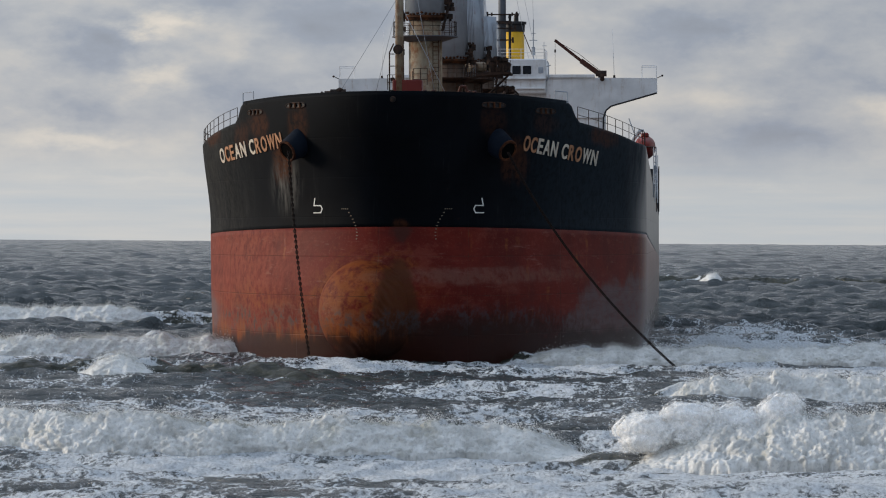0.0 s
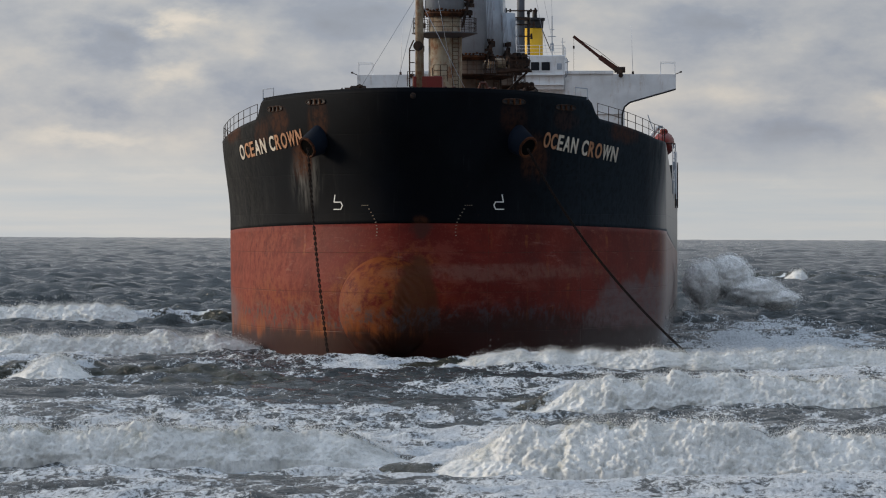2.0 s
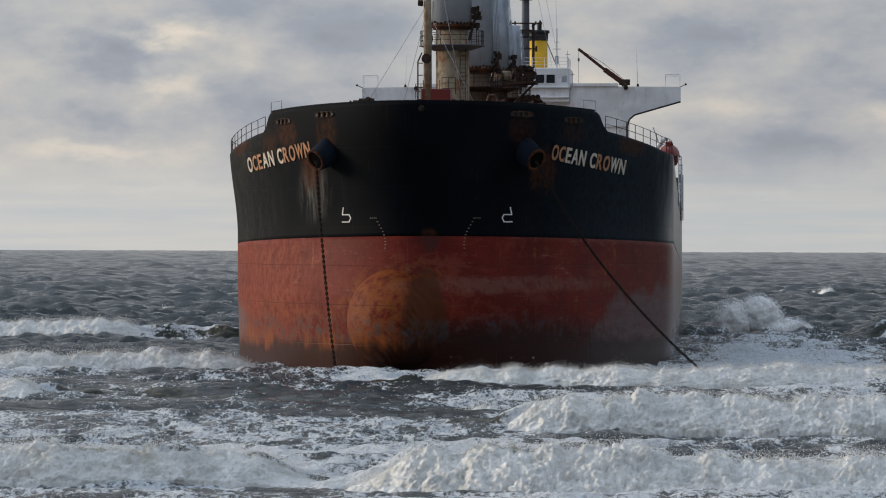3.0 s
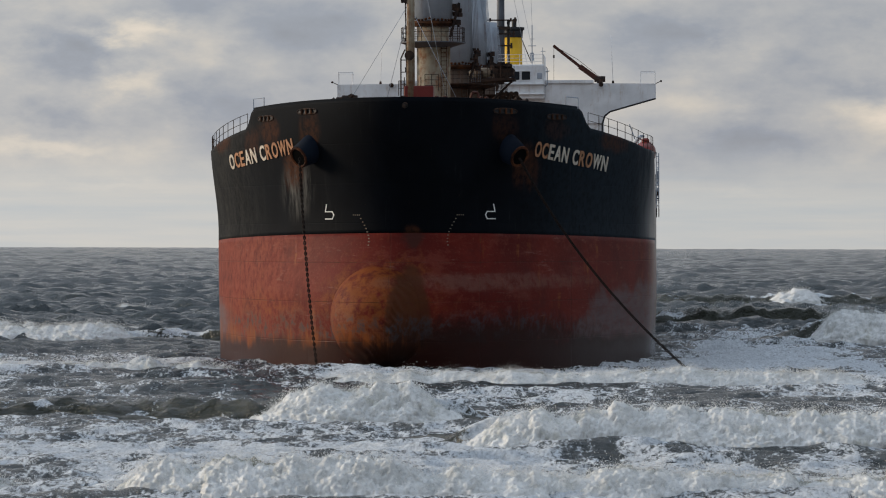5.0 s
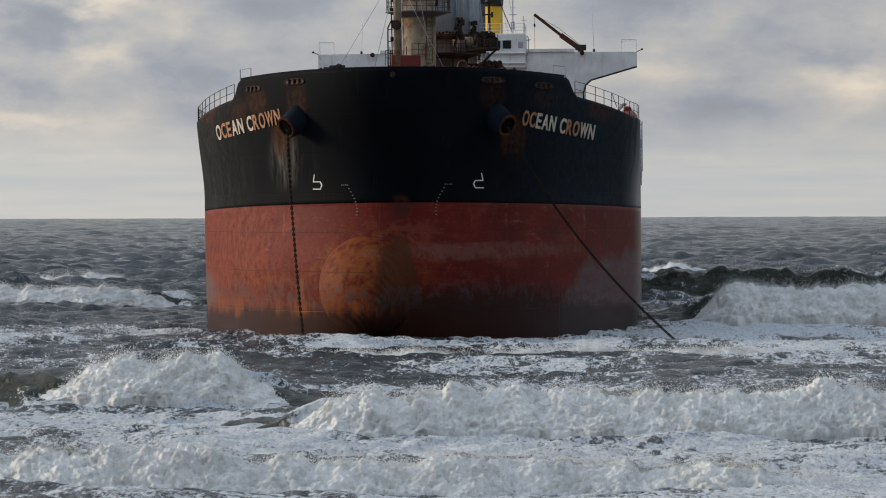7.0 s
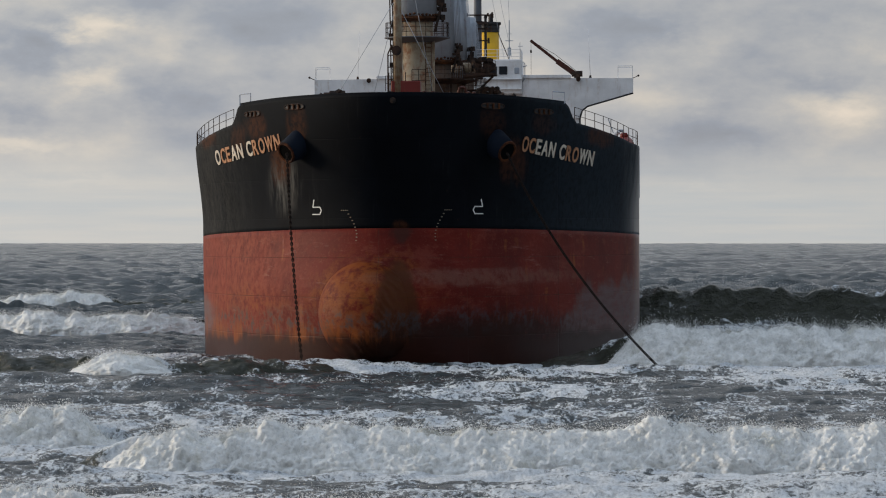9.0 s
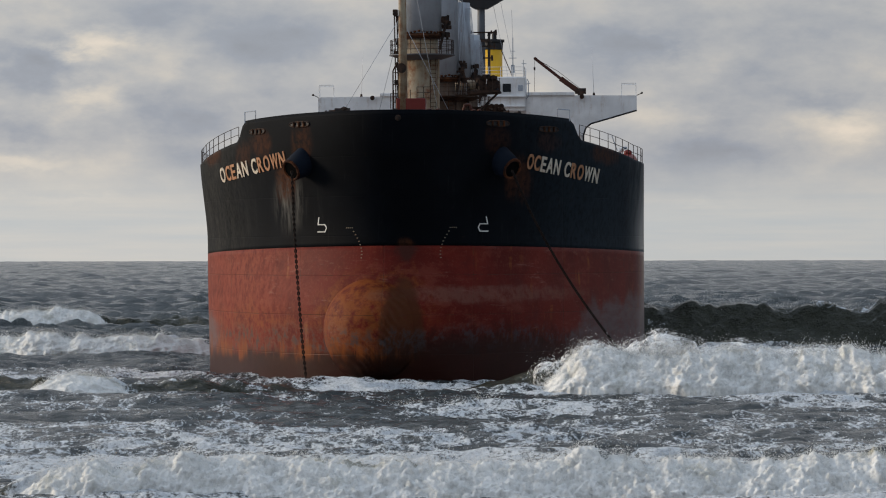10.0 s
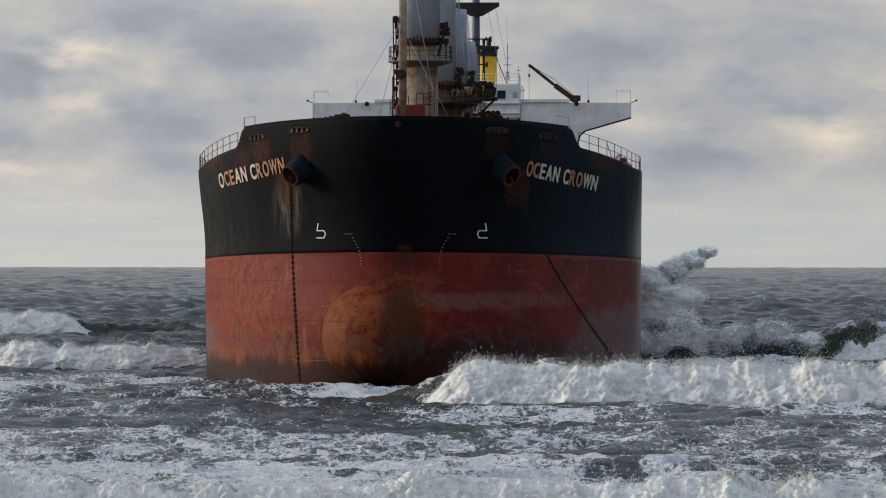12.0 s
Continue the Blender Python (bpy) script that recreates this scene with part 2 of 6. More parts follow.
def hull_red(name, rusty=0.0):
    m, nt, nd, ln, b = mat_nodes(name)
    tc = nd.new("ShaderNodeTexCoord").outputs["Object"]
    sp = nd.new("ShaderNodeSeparateXYZ")
    ln.new(tc, sp.inputs[0])
    x, z = sp.outputs[0], sp.outputs[2]
    big = tex_noise(nd, ln, tc, 0.22, 6, 0.6)
    runs = tex_noise(nd, ln, scaled(nd, ln, tc, (1.5, 0.4, 0.18), (1, 4, 0)), 1.0, 7, 0.66)
    streak = tex_noise(nd, ln, scaled(nd, ln, tc, (0.22, 0.22, 1.5), (5, 0, 2)), 1.0, 7, 0.62)
    speck = tex_noise(nd, ln, tc, 1.5, 8, 0.7)
    seams = plate_seams(nd, ln, tc)
    c = mixc(nd, ln, rng(nd, ln, big, 0.35, 0.65), (0.078, 0.0070, 0.0042, 1), (0.120, 0.0118, 0.0064, 1))
    c = mixc(nd, ln, arith(nd, ln, "MULTIPLY", rng(nd, ln, streak, 0.55, 0.75), 0.28), c, (0.20, 0.065, 0.045, 1))
    # sunlit left side painted into the colour: paler, warmer red in patches
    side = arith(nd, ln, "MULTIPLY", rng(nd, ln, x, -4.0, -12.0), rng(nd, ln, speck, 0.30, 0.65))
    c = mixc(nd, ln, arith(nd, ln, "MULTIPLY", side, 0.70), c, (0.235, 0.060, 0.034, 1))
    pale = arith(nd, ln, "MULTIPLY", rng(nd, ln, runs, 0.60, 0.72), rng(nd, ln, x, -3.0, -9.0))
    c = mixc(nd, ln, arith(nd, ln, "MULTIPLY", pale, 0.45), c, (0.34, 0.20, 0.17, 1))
    # rust: runs, along the seams, and a broad field over and beside the bulb
    fld = arith(nd, ln, "MAXIMUM", stain(nd, ln, x, z, big, -2.2, 3.6, 4.6, 3.8), stain(nd, ln, x, z, speck, -10.5, 2.6, 5.4, 2.4))
    fld = arith(nd, ln, "MULTIPLY", fld, rng(nd, ln, speck, 0.42 - 0.09 * rusty, 0.66 - 0.09 * rusty))
    c = mixc(nd, ln, arith(nd, ln, "MULTIPLY", fld, 0.80 + 0.12 * rusty), c, (0.185, 0.050, 0.010, 1))
    drip = arith(nd, ln, "MULTIPLY", rng(nd, ln, runs, 0.56, 0.70), rng(nd, ln, streak, 0.40, 0.60))
    c = mixc(nd, ln, arith(nd, ln, "MULTIPLY", drip, 0.75), c, (0.21, 0.065, 0.014, 1))
    sm = arith(nd, ln, "MULTIPLY", arith(nd, ln, "SUBTRACT", 1.0, seams), rng(nd, ln, speck, 0.40, 0.60))
    c = mixc(nd, ln, arith(nd, ln, "MULTIPLY", sm, 0.85), c, (0.035, 0.018, 0.010, 1))
    grain = tex_noise(nd, ln, tc, 5.5, 8, 0.75)
    c = mixc(nd, ln, arith(nd, ln, "MULTIPLY", rng(nd, ln, grain, 0.52, 0.70), 0.18), c, (0.28, 0.12, 0.085, 1))
    c = mixc(nd, ln, arith(nd, ln, "MULTIPLY", rng(nd, ln, grain, 0.48, 0.32), 0.30), c, (0.055, 0.014, 0.010, 1))
    scuff = tex_noise(nd, ln, scaled(nd, ln, tc, (0.35, 0.35, 2.6), (9, 3, 5)), 1.0, 8, 0.72)
    c = mixc(nd, ln, arith(nd, ln, "MULTIPLY", rng(nd, ln, scuff, 0.58, 0.70), 0.32), c, (0.25, 0.14, 0.11, 1))
    patch = tex_noise(nd, ln, scaled(nd, ln, tc, (0.30, 0.3, 0.55), (2, 7, 3)), 1.0, 9, 0.74)
    c = mixc(nd, ln, arith(nd, ln, "MULTIPLY", rng(nd, ln, patch, 0.54, 0.66), 0.55), c, (0.070, 0.011, 0.009, 1))
    c = mixc(nd, ln, arith(nd, ln, "MULTIPLY", rng(nd, ln, patch, 0.46, 0.36), 0.25), c, (0.22, 0.060, 0.038, 1))
    pale_band = arith(nd, ln, "MULTIPLY", stain(nd, ln, x, z, scuff, 5.5, 5.6, 7.0, 0.6), rng(nd, ln, speck, 0.3, 0.6))
    c = mixc(nd, ln, arith(nd, ln, "MULTIPLY", pale_band, 0.45), c, (0.17, 0.085, 0.065, 1))
    c = mixc(nd, ln, arith(nd, ln, "MULTIPLY", rng(nd, ln, speck, 0.66, 0.74), 0.85), c, (0.045, 0.020, 0.014, 1))
    dark = stain(nd, ln, x, z, speck, 0.4, 8.7, 0.7, 0.9)
    c = mixc(nd, ln, arith(nd, ln, "MULTIPLY", dark, 0.8), c, (0.040, 0.014, 0.010, 1))
    # right half of the bulb: its shade painted in, together with dark rust
    shade_rust = arith(nd, ln, "MULTIPLY", stain(nd, ln, x, z, big, 0.15, 3.3, 1.5, 2.8, 3.0), rng(nd, ln, speck, 0.25, 0.5, 0.6, 1.0))
    c = mixc(nd, ln, arith(nd, ln, "MULTIPLY", shade_rust, 0.85), c, (0.060, 0.019, 0.007, 1))
    # scoured blue-grey belt, scraped grey quarter, slimed foot
    edge = arith(nd, ln, "ADD", z, arith(nd, ln, "MULTIPLY", arith(nd, ln, "SUBTRACT", big, 0.5), 2.4))
    belt = arith(nd, ln, "MULTIPLY", rng(nd, ln, edge, 1.5, 2.0), rng(nd, ln, edge, 3.8, 2.8))
    belt = arith(nd, ln, "MULTIPLY", belt, rng(nd, ln, speck, 0.46, 0.60))
    c = mixc(nd, ln, arith(nd, ln, "MULTIPLY", belt, 0.75), c, (0.040, 0.042, 0.048, 1))
    grey = arith(nd, ln, "MAXIMUM", stain(nd, ln, x, z, big, 14.5, 1.8, 4.0, 3.4, 2.0), stain(nd, ln, x, z, speck, -15.4, 2.6, 1.3, 1.6))
    c = mixc(nd, ln, arith(nd, ln, "MULTIPLY", grey, rng(nd, ln, scuff, 0.35, 0.6, 0.45, 0.85)), c, (0.115, 0.082, 0.082, 1))
    slime = arith(nd, ln, "MAXIMUM", rng(nd, ln, edge, 2.1, 1.3), stain(nd, ln, x, z, speck, 5.0, 0.8, 8.0, 2.5))
    c = mixc(nd, ln, arith(nd, ln, "MULTIPLY", slime, 0.9), c, (0.020, 0.0085, 0.0065, 1))
    low_rust = arith(nd, ln, "MULTIPLY", arith(nd, ln, "MULTIPLY", rng(nd, ln, edge, 0.9, 1.6), rng(nd, ln, edge, 2.9, 1.9)), rng(nd, ln, x, 2.0, -3.0))
    c = mixc(nd, ln, arith(nd, ln, "MULTIPLY", arith(nd, ln, "MULTIPLY", low_rust, rng(nd, ln, runs, 0.46, 0.62)), 0.8), c, (0.19, 0.052, 0.011, 1))
    ln.new(c, b.inputs["Base Color"])
    wet = arith(nd, ln, "MULTIPLY", rng(nd, ln, sp.outputs[1], 30.0, 42.0), rng(nd, ln, x, 0.0, 8.0))
    ln.new(arith(nd, ln, "MULTIPLY", rng(nd, ln, edge, 0.5, 3.0, 0.42, 0.66), rng(nd, ln, wet, 0.0, 1.0, 1.0, 0.5)), b.inputs["Roughness"])
    ln.new(rng(nd, ln, wet, 0.0, 1.0, 0.10, 0.28), b.inputs["Specular IOR Level"])
    h = arith(nd, ln, "ADD", arith(nd, ln, "MULTIPLY", seams, 0.5), arith(nd, ln, "MULTIPLY", big, 0.7))
    h = arith(nd, ln, "ADD", h, arith(nd, ln, "MULTIPLY", speck, 0.25))
    bump(nd, ln, h, 0.4, 0.08, b)
    return m


def water(name, deep, foam_scale=1.0):
    """Sea water with foam; the mesh's 'foam' layer says how much foam floats where."""
    m, nt, nd, ln, b = mat_nodes(name)
    tc = nd.new("ShaderNodeTexCoord").outputs["Object"]
    at = nd.new("ShaderNodeAttribute")
    at.attribute_name = "foam"
    cover = at.outputs["Fac"]
    flat = scaled(nd, ln, tc, (0.95 * foam_scale, 0.50 * foam_scale, 1.2))
    n1 = tex_noise(nd, ln, flat, 0.55, 7, 0.66, 0.8)
    n2 = tex_noise(nd, ln, flat, 3.6, 7, 0.70, 1.0)
    n3 = tex_noise(nd, ln, scaled(nd, ln, tc, (7.5, 2.6, 5.0)), 1.0, 5, 0.7)
    lace = nd.new("ShaderNodeTexVoronoi")
    lace.feature = "DISTANCE_TO_EDGE"
    lace.inputs["Scale"].default_value = 1.1
    warp = nd.new("ShaderNodeVectorMath")
    warp.operation = "ADD"
    ln.new(flat, warp.inputs[0])
    wn = nd.new("ShaderNodeTexNoise")
    wn.inputs["Scale"].default_value = 1.3
    wn.inputs["Detail"].default_value = 5
    ln.new(flat, wn.inputs["Vector"])
    ln.new(wn.outputs[1], warp.inputs[1])
    ln.new(warp.outputs[0], lace.inputs["Vector"])
    web = rng(nd, ln, lace.outputs["Distance"], 0.16, 0.0)
    s = arith(nd, ln, "ADD", arith(nd, ln, "MULTIPLY", n1, 0.40), arith(nd, ln, "MULTIPLY", n2, 0.60))
    s = arith(nd, ln, "ADD", s, arith(nd, ln, "MULTIPLY", web, 0.07))
    s = arith(nd, ln, "ADD", s, arith(nd, ln, "MULTIPLY", arith(nd, ln, "SUBTRACT", n3, 0.5), 0.20))
    s = arith(nd, ln, "ADD", s, arith(nd, ln, "MULTIPLY", arith(nd, ln, "SUBTRACT", cover, 0.5), 0.62))
    mask = rng(nd, ln, s, 0.505, 0.635)
    col = mixc(nd, ln, rng(nd, ln, n2, 0.3, 0.7), rgba(deep), rgba([v * 1.5 for v in deep]))
    ln.new(col, b.inputs["Base Color"])
    b.inputs["Roughness"].default_value = 0.12
    b.inputs["IOR"].default_value = 1.33
    r1 = tex_noise(nd, ln, tc, 1.7, 5, 0.6)
    r2 = tex_noise(nd, ln, tc, 5.0, 7, 0.72)
    hb = arith(nd, ln, "ADD", arith(nd, ln, "MULTIPLY", r1, 1.0), arith(nd, ln, "MULTIPLY", r2, 0.35))
    r0 = tex_noise(nd, ln, scaled(nd, ln, tc, (0.30, 0.55, 0.4), (3, 1, 0)), 1.0, 5, 0.62)
    hb = arith(nd, ln, "ADD", hb, arith(nd, ln, "MULTIPLY", r0, 1.6))
    bump(nd, ln, hb, 0.9, 0.50, b)
    fo = nd.new("ShaderNodeBsdfPrincipled")
    fc = mixc(nd, ln, rng(nd, ln, arith(nd, ln, "ADD", arith(nd, ln, "MULTIPLY", n2, 0.5), arith(nd, ln, "MULTIPLY", n3, 0.5)), 0.36, 0.62), (0.40, 0.43, 0.455, 1), (0.76, 0.80, 0.83, 1))
    ln.new(fc, fo.inputs["Base Color"])
    fo.inputs["Roughness"].default_value = 0.9
    bump(nd, ln, arith(nd, ln, "ADD", n2, n3), 0.9, 0.22, fo)
    mx = nd.new("ShaderNodeMixShader")
    ln.new(mask, mx.inputs[0])
    ln.new(b.outputs[0], mx.inputs[1])
    ln.new(fo.outputs[0], mx.inputs[2])
    ln.new(mx.outputs[0], nd["Material Output"].inputs[0])
    return m


def froth(name, soft=0.0):
    """White water; soft: share of light that passes through the drops."""
    m, nt, nd, ln, b = mat_nodes(name)
    tc = nd.new("ShaderNodeTexCoord").outputs["Object"]
    n = tex_noise(nd, ln, tc, 0.9, 6, 0.65)
    n2 = tex_noise(nd, ln, tc, 6.5, 5, 0.68)
    c = mixc(nd, ln, rng(nd, ln, n, 0.34, 0.60), (0.56, 0.56, 0.535, 1), (0.80, 0.80, 0.775, 1))
    if not soft:
        n3 = tex_noise(nd, ln, tc, 0.5, 5, 0.6)
        c = mixc(nd, ln, arith(nd, ln, "MULTIPLY", rng(nd, ln, n3, 0.56, 0.70), 0.5), c, (0.42, 0.40, 0.31, 1))
        lip = nd.new("ShaderNodeAttribute")
        lip.attribute_name = "foam"
        c = mixc(nd, ln, arith(nd, ln, "MULTIPLY", lip.outputs["Fac"], 0.75), c, (0.17, 0.155, 0.085, 1))
        c = mixc(nd, ln, arith(nd, ln, "MULTIPLY", rng(nd, ln, n2, 0.50, 0.36), 0.40), c, (0.32, 0.335, 0.345, 1))
    ln.new(c, b.inputs["Base Color"])
    b.inputs["Roughness"].default_value = 0.95
    b.inputs["Specular IOR Level"].default_value = 0.15
    bump(nd, ln, n2, 0.9, 0.085, b)
    if not soft:
        # torn rims: foam breaks into lace where the sheet ends
        edge = nd.new("ShaderNodeAttribute")
        edge.attribute_name = "whole"
        lace = arith(nd, ln, "ADD", arith(nd, ln, "MULTIPLY", n2, 0.8), arith(nd, ln, "MULTIPLY", n, 0.35))
        ln.new(rng(nd, ln, arith(nd, ln, "ADD", lace, arith(nd, ln, "MULTIPLY", edge.outputs["Fac"], 0.55)), 0.60, 0.68), b.inputs["Alpha"])
    if soft:
        tr = nd.new("ShaderNodeBsdfTranslucent")
        tr.inputs[0].default_value = (0.93, 0.93, 0.93, 1)
        mx = nd.new("ShaderNodeMixShader")
        mx.inputs[0].default_value = soft
        ln.new(b.outputs[0], mx.inputs[1])
        ln.new(tr.outputs[0], mx.inputs[2])
        ln.new(mx.outputs[0], nd["Material Output"].inputs[0])
    return m


def spume(name, lo, hi):
    """A sheet of airborne spray, torn into drops and holes; lo, hi: how much of it is gone."""
    m, nt, nd, ln, b = mat_nodes(name)
    tc = nd.new("ShaderNodeTexCoord").outputs["Object"]
    fine = tex_noise(nd, ln, tc, 4.5, 8, 0.78)
    big = tex_noise(nd, ln, tc, 0.55, 5, 0.6)
    b.inputs["Base Color"].default_value = (0.93, 0.93, 0.92, 1)
    b.inputs["Roughness"].default_value = 1.0
    b.inputs["Specular IOR Level"].default_value = 0.1
    tr = nd.new("ShaderNodeBsdfTranslucent")
    tr.inputs[0].default_value = (0.95, 0.95, 0.94, 1)
    mx = nd.new("ShaderNodeMixShader")
    mx.inputs[0].default_value = 0.18
    ln.new(b.outputs[0], mx.inputs[1])
    ln.new(tr.outputs[0], mx.inputs[2])
    gone = nd.new("ShaderNodeBsdfTransparent")
    out = nd.new("ShaderNodeMixShader")
    ln.new(rng(nd, ln, arith(nd, ln, "ADD", arith(nd, ln, "MULTIPLY", fine, 0.55), arith(nd, ln, "MULTIPLY", big, 0.45)), lo, hi), out.inputs[0])
    ln.new(gone.outputs[0], out.inputs[1])
    ln.new(mx.outputs[0], out.inputs[2])
    ln.new(out.outputs[0], nd["Material Output"].inputs[0])
    return m


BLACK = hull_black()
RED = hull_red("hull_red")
WHITE = painted("white_paint", (0.68, 0.69, 0.70), 0.5, 0.32, 0.0, 0.8, (0.36, 0.24, 0.15))
GREY = painted("grey_blue_paint", (0.31, 0.35, 0.40), 0.5, 0.3)
CREAM = painted("cream_rusty_paint", (0.25, 0.215, 0.155), 0.6, 2.0, 0.0, 0.55, (0.14, 0.050, 0.017))
RUST = ground_rust("rust", (0.025, 0.014, 0.010), (0.10, 0.038, 0.016))
DARKCREAM = painted("dark_cream_paint", (0.085, 0.060, 0.045), 0.7, 1.0, 0.0, 1.0, (0.07, 0.028, 0.012))
STEEL = painted("dark_grey_steel", (0.085, 0.10, 0.12), 0.6, 0.4)
DARK = ground_rust("dark_gear", (0.015, 0.014, 0.014), (0.06, 0.035, 0.025))
YELLOW = painted("yellow_paint", (0.62, 0.36, 0.02), 0.5, 0.15)
SOOT = painted("soot_black", (0.02, 0.02, 0.022), 0.6, 0.1)
REDPAINT = painted("red_paint", (0.13, 0.018, 0.015), 0.55, 0.35)
BOATRED = painted("lifeboat_orange_red", (0.17, 0.018, 0.013), 0.45, 0.2)
BOOM = painted("brown_boom", (0.055, 0.017, 0.011), 0.6, 0.4)
LETTER = painted("letter_paint", (0.52, 0.47, 0.39), 0.6, 0.8, 0.0, 1.5, (0.27, 0.12, 0.05))
RUSTLETTER = painted("rusted_letter_paint", (0.36, 0.18, 0.095), 0.7, 0.9, 0.0, 1.5, (0.15, 0.050, 0.018))
FADED = painted("faded_mark", (0.20, 0.17, 0.13), 0.7, 0.6)
MARK = painted("mark_white", (0.66, 0.66, 0.64), 0.6, 0.2)
DECKGREEN = painted("deck_paint", (0.16, 0.09, 0.06), 0.8, 0.5)
GLASS, _n, _nd, _l, _b = mat_nodes("window_glass")
_b.inputs["Base Color"].default_value = (0.01, 0.012, 0.015, 1)
_b.inputs["Roughness"].default_value = 0.06
SEA = water("sea_water", (0.020, 0.027, 0.028))
WAVE = water("wave_water", (0.022, 0.024, 0.015))
FROTH = froth("froth")
SPRAY = froth("spray", 0.45)
SPUME = spume("spume", 0.28, 0.40)
SPUME_THIN = spume("thin_spume", 0.44, 0.60)
SPUME_RAG = spume("ragged_spume", 0.50, 0.66)


# ---- mesh helpers ----
def thing(name, label, category, group="", kind="", at=(0, 0, 0)):
    ob = new(name)
    ob.location = at
    ob.empty_display_size = 0.5
    return tagged(ob, label, category, group, kind)


def part(name, bm, material, parent, label=""):
    me = bpy.data.meshes.new(name)
    bm.to_mesh(me)
    bm.free()
    me.materials.append(material)
    ob = new(name, me)
    ob.parent = parent
    return tagged(ob, label)


def smooth(ob):
    for p in ob.data.polygons:
        p.use_smooth = True
    return ob


def box(bm, c, size, bevel=0.0, rz=0.0):
    r = bmesh.ops.create_cube(bm, size=1.0)
    vs = r["verts"]
    bmesh.ops.transform(bm, matrix=Matrix.Translation(c) @ Matrix.Rotation(rz, 4, "Z") @ Matrix.Diagonal((*size, 1)), verts=vs)
    if bevel:
        es = list({e for v in vs for e in v.link_edges})
        bmesh.ops.bevel(bm, geom=es, offset=bevel, segments=1, affect="EDGES")
    return vs


def rod(bm, a, b, r0, r1=None, seg=10):
    a, b = Vector(a), Vector(b)
    d = b - a
    r = bmesh.ops.create_cone(bm, cap_ends=True, segments=seg, radius1=r0, radius2=r0 if r1 is None else r1, depth=d.length)
    q = d.to_track_quat("Z", "Y").to_matrix().to_4x4()
    bmesh.ops.transform(bm, matrix=Matrix.Translation((a + b) / 2) @ q, verts=r["verts"])
    return r["verts"]


def ball(bm, c, size, sub=2):
    r = bmesh.ops.create_icosphere(bm, subdivisions=sub, radius=1.0)
    bmesh.ops.transform(bm, matrix=Matrix.Translation(c) @ Matrix.Diagonal((*size, 1)), verts=r["verts"])
    return r["verts"]


def grid_mesh(name, X, Y, Z, material, parent=None, layer=None):
    """A mesh from numpy grids (rows, columns), with an optional foam layer."""
    n, k = X.shape
    co = np.stack([X, Y, Z], -1).reshape(-1, 3).astype(np.float32)
    i = np.arange(n * k).reshape(n, k)
    quads = np.stack([i[:-1, :-1], i[:-1, 1:], i[1:, 1:], i[1:, :-1]], -1).reshape(-1, 4)
    me = bpy.data.meshes.new(name)
    me.vertices.add(len(co))
    me.vertices.foreach_set("co", co.ravel())
    me.loops.add(quads.size)
    me.loops.foreach_set("vertex_index", quads.ravel().astype(np.int32))
    me.polygons.add(len(quads))
    me.polygons.foreach_set("loop_start", np.arange(0, quads.size, 4, dtype=np.int32))
    me.polygons.foreach_set("use_smooth", np.ones(len(quads), dtype=bool))
    me.update(calc_edges=True)
    if layer is not None:
        a = me.attributes.new("foam", "FLOAT", "POINT")
        a.data.foreach_set("value", layer.ravel().astype(np.float32))
    me.materials.append(material)
    ob = new(name, me)
    ob.parent = parent
    return ob


def lattice(i, j, k, seed):
    h = (i * 374761393 + j * 668265263 + k * 2147483647 + seed * 1274126177) & 0xFFFFFFFF
    h = ((h ^ (h >> 13)) * 1274126177) & 0xFFFFFFFF
    h = h ^ (h >> 16)
    return (h & 0xFFFF) / 65535.0


def vnoise(x, y, z, seed=0):
    """Smooth value noise, 0 to 1, on arrays."""
    x, y, z = np.broadcast_arrays(np.asarray(x, float), np.asarray(y, float), np.asarray(z, float))
    i, j, k = (np.floor(v).astype(np.int64) for v in (x, y, z))
    fx, fy, fz = x - i, y - j, z - k
    fx, fy, fz = (v * v * v * (v * (6 * v - 15) + 10) for v in (fx, fy, fz))
    out = 0.0
    for a in (0, 1):
        for b in (0, 1):
            for c in (0, 1):
                w = (fx if a else 1 - fx) * (fy if b else 1 - fy) * (fz if c else 1 - fz)
                out = out + w * lattice(i + a, j + b, k + c, seed)
    return out


def fbm(x, y, z, seed=0, octaves=4, gain=0.5, billow=False):
    out, amp, tot = 0.0, 1.0, 0.0
    for o in range(octaves):
        n = vnoise(x * 2 ** o, y * 2 ** o, z * 2 ** o, seed + 17 * o)
        if billow:
            n = np.abs(2 * n - 1)
        out = out + amp * n
        tot += amp
        amp *= gain
    return out / tot


def domes(x, y, z, seed=0):
    """Cauliflower relief on arrays, 0 in the creases to 1 on the tops of round cells."""
    i, j, k = (np.floor(v).astype(np.int64) for v in (x, y, z))
    best = np.full(x.shape, 9.0)
    for a in (-1, 0, 1):
        for b in (-1, 0, 1):
            for c in (-1, 0, 1):
                p, q, r = i + a, j + b, k + c
                d = (p + lattice(p, q, r, seed) - x) ** 2 + (q + lattice(p, q, r, seed + 5) - y) ** 2 + (r + lattice(p, q, r, seed + 9) - z) ** 2
                best = np.minimum(best, d)
    return np.sqrt(np.clip(1 - best / 0.9, 0, 1))


def sstep(a, b, v):
    u = np.clip((v - a) / (b - a), 0, 1)
    return u * u * (3 - 2 * u)


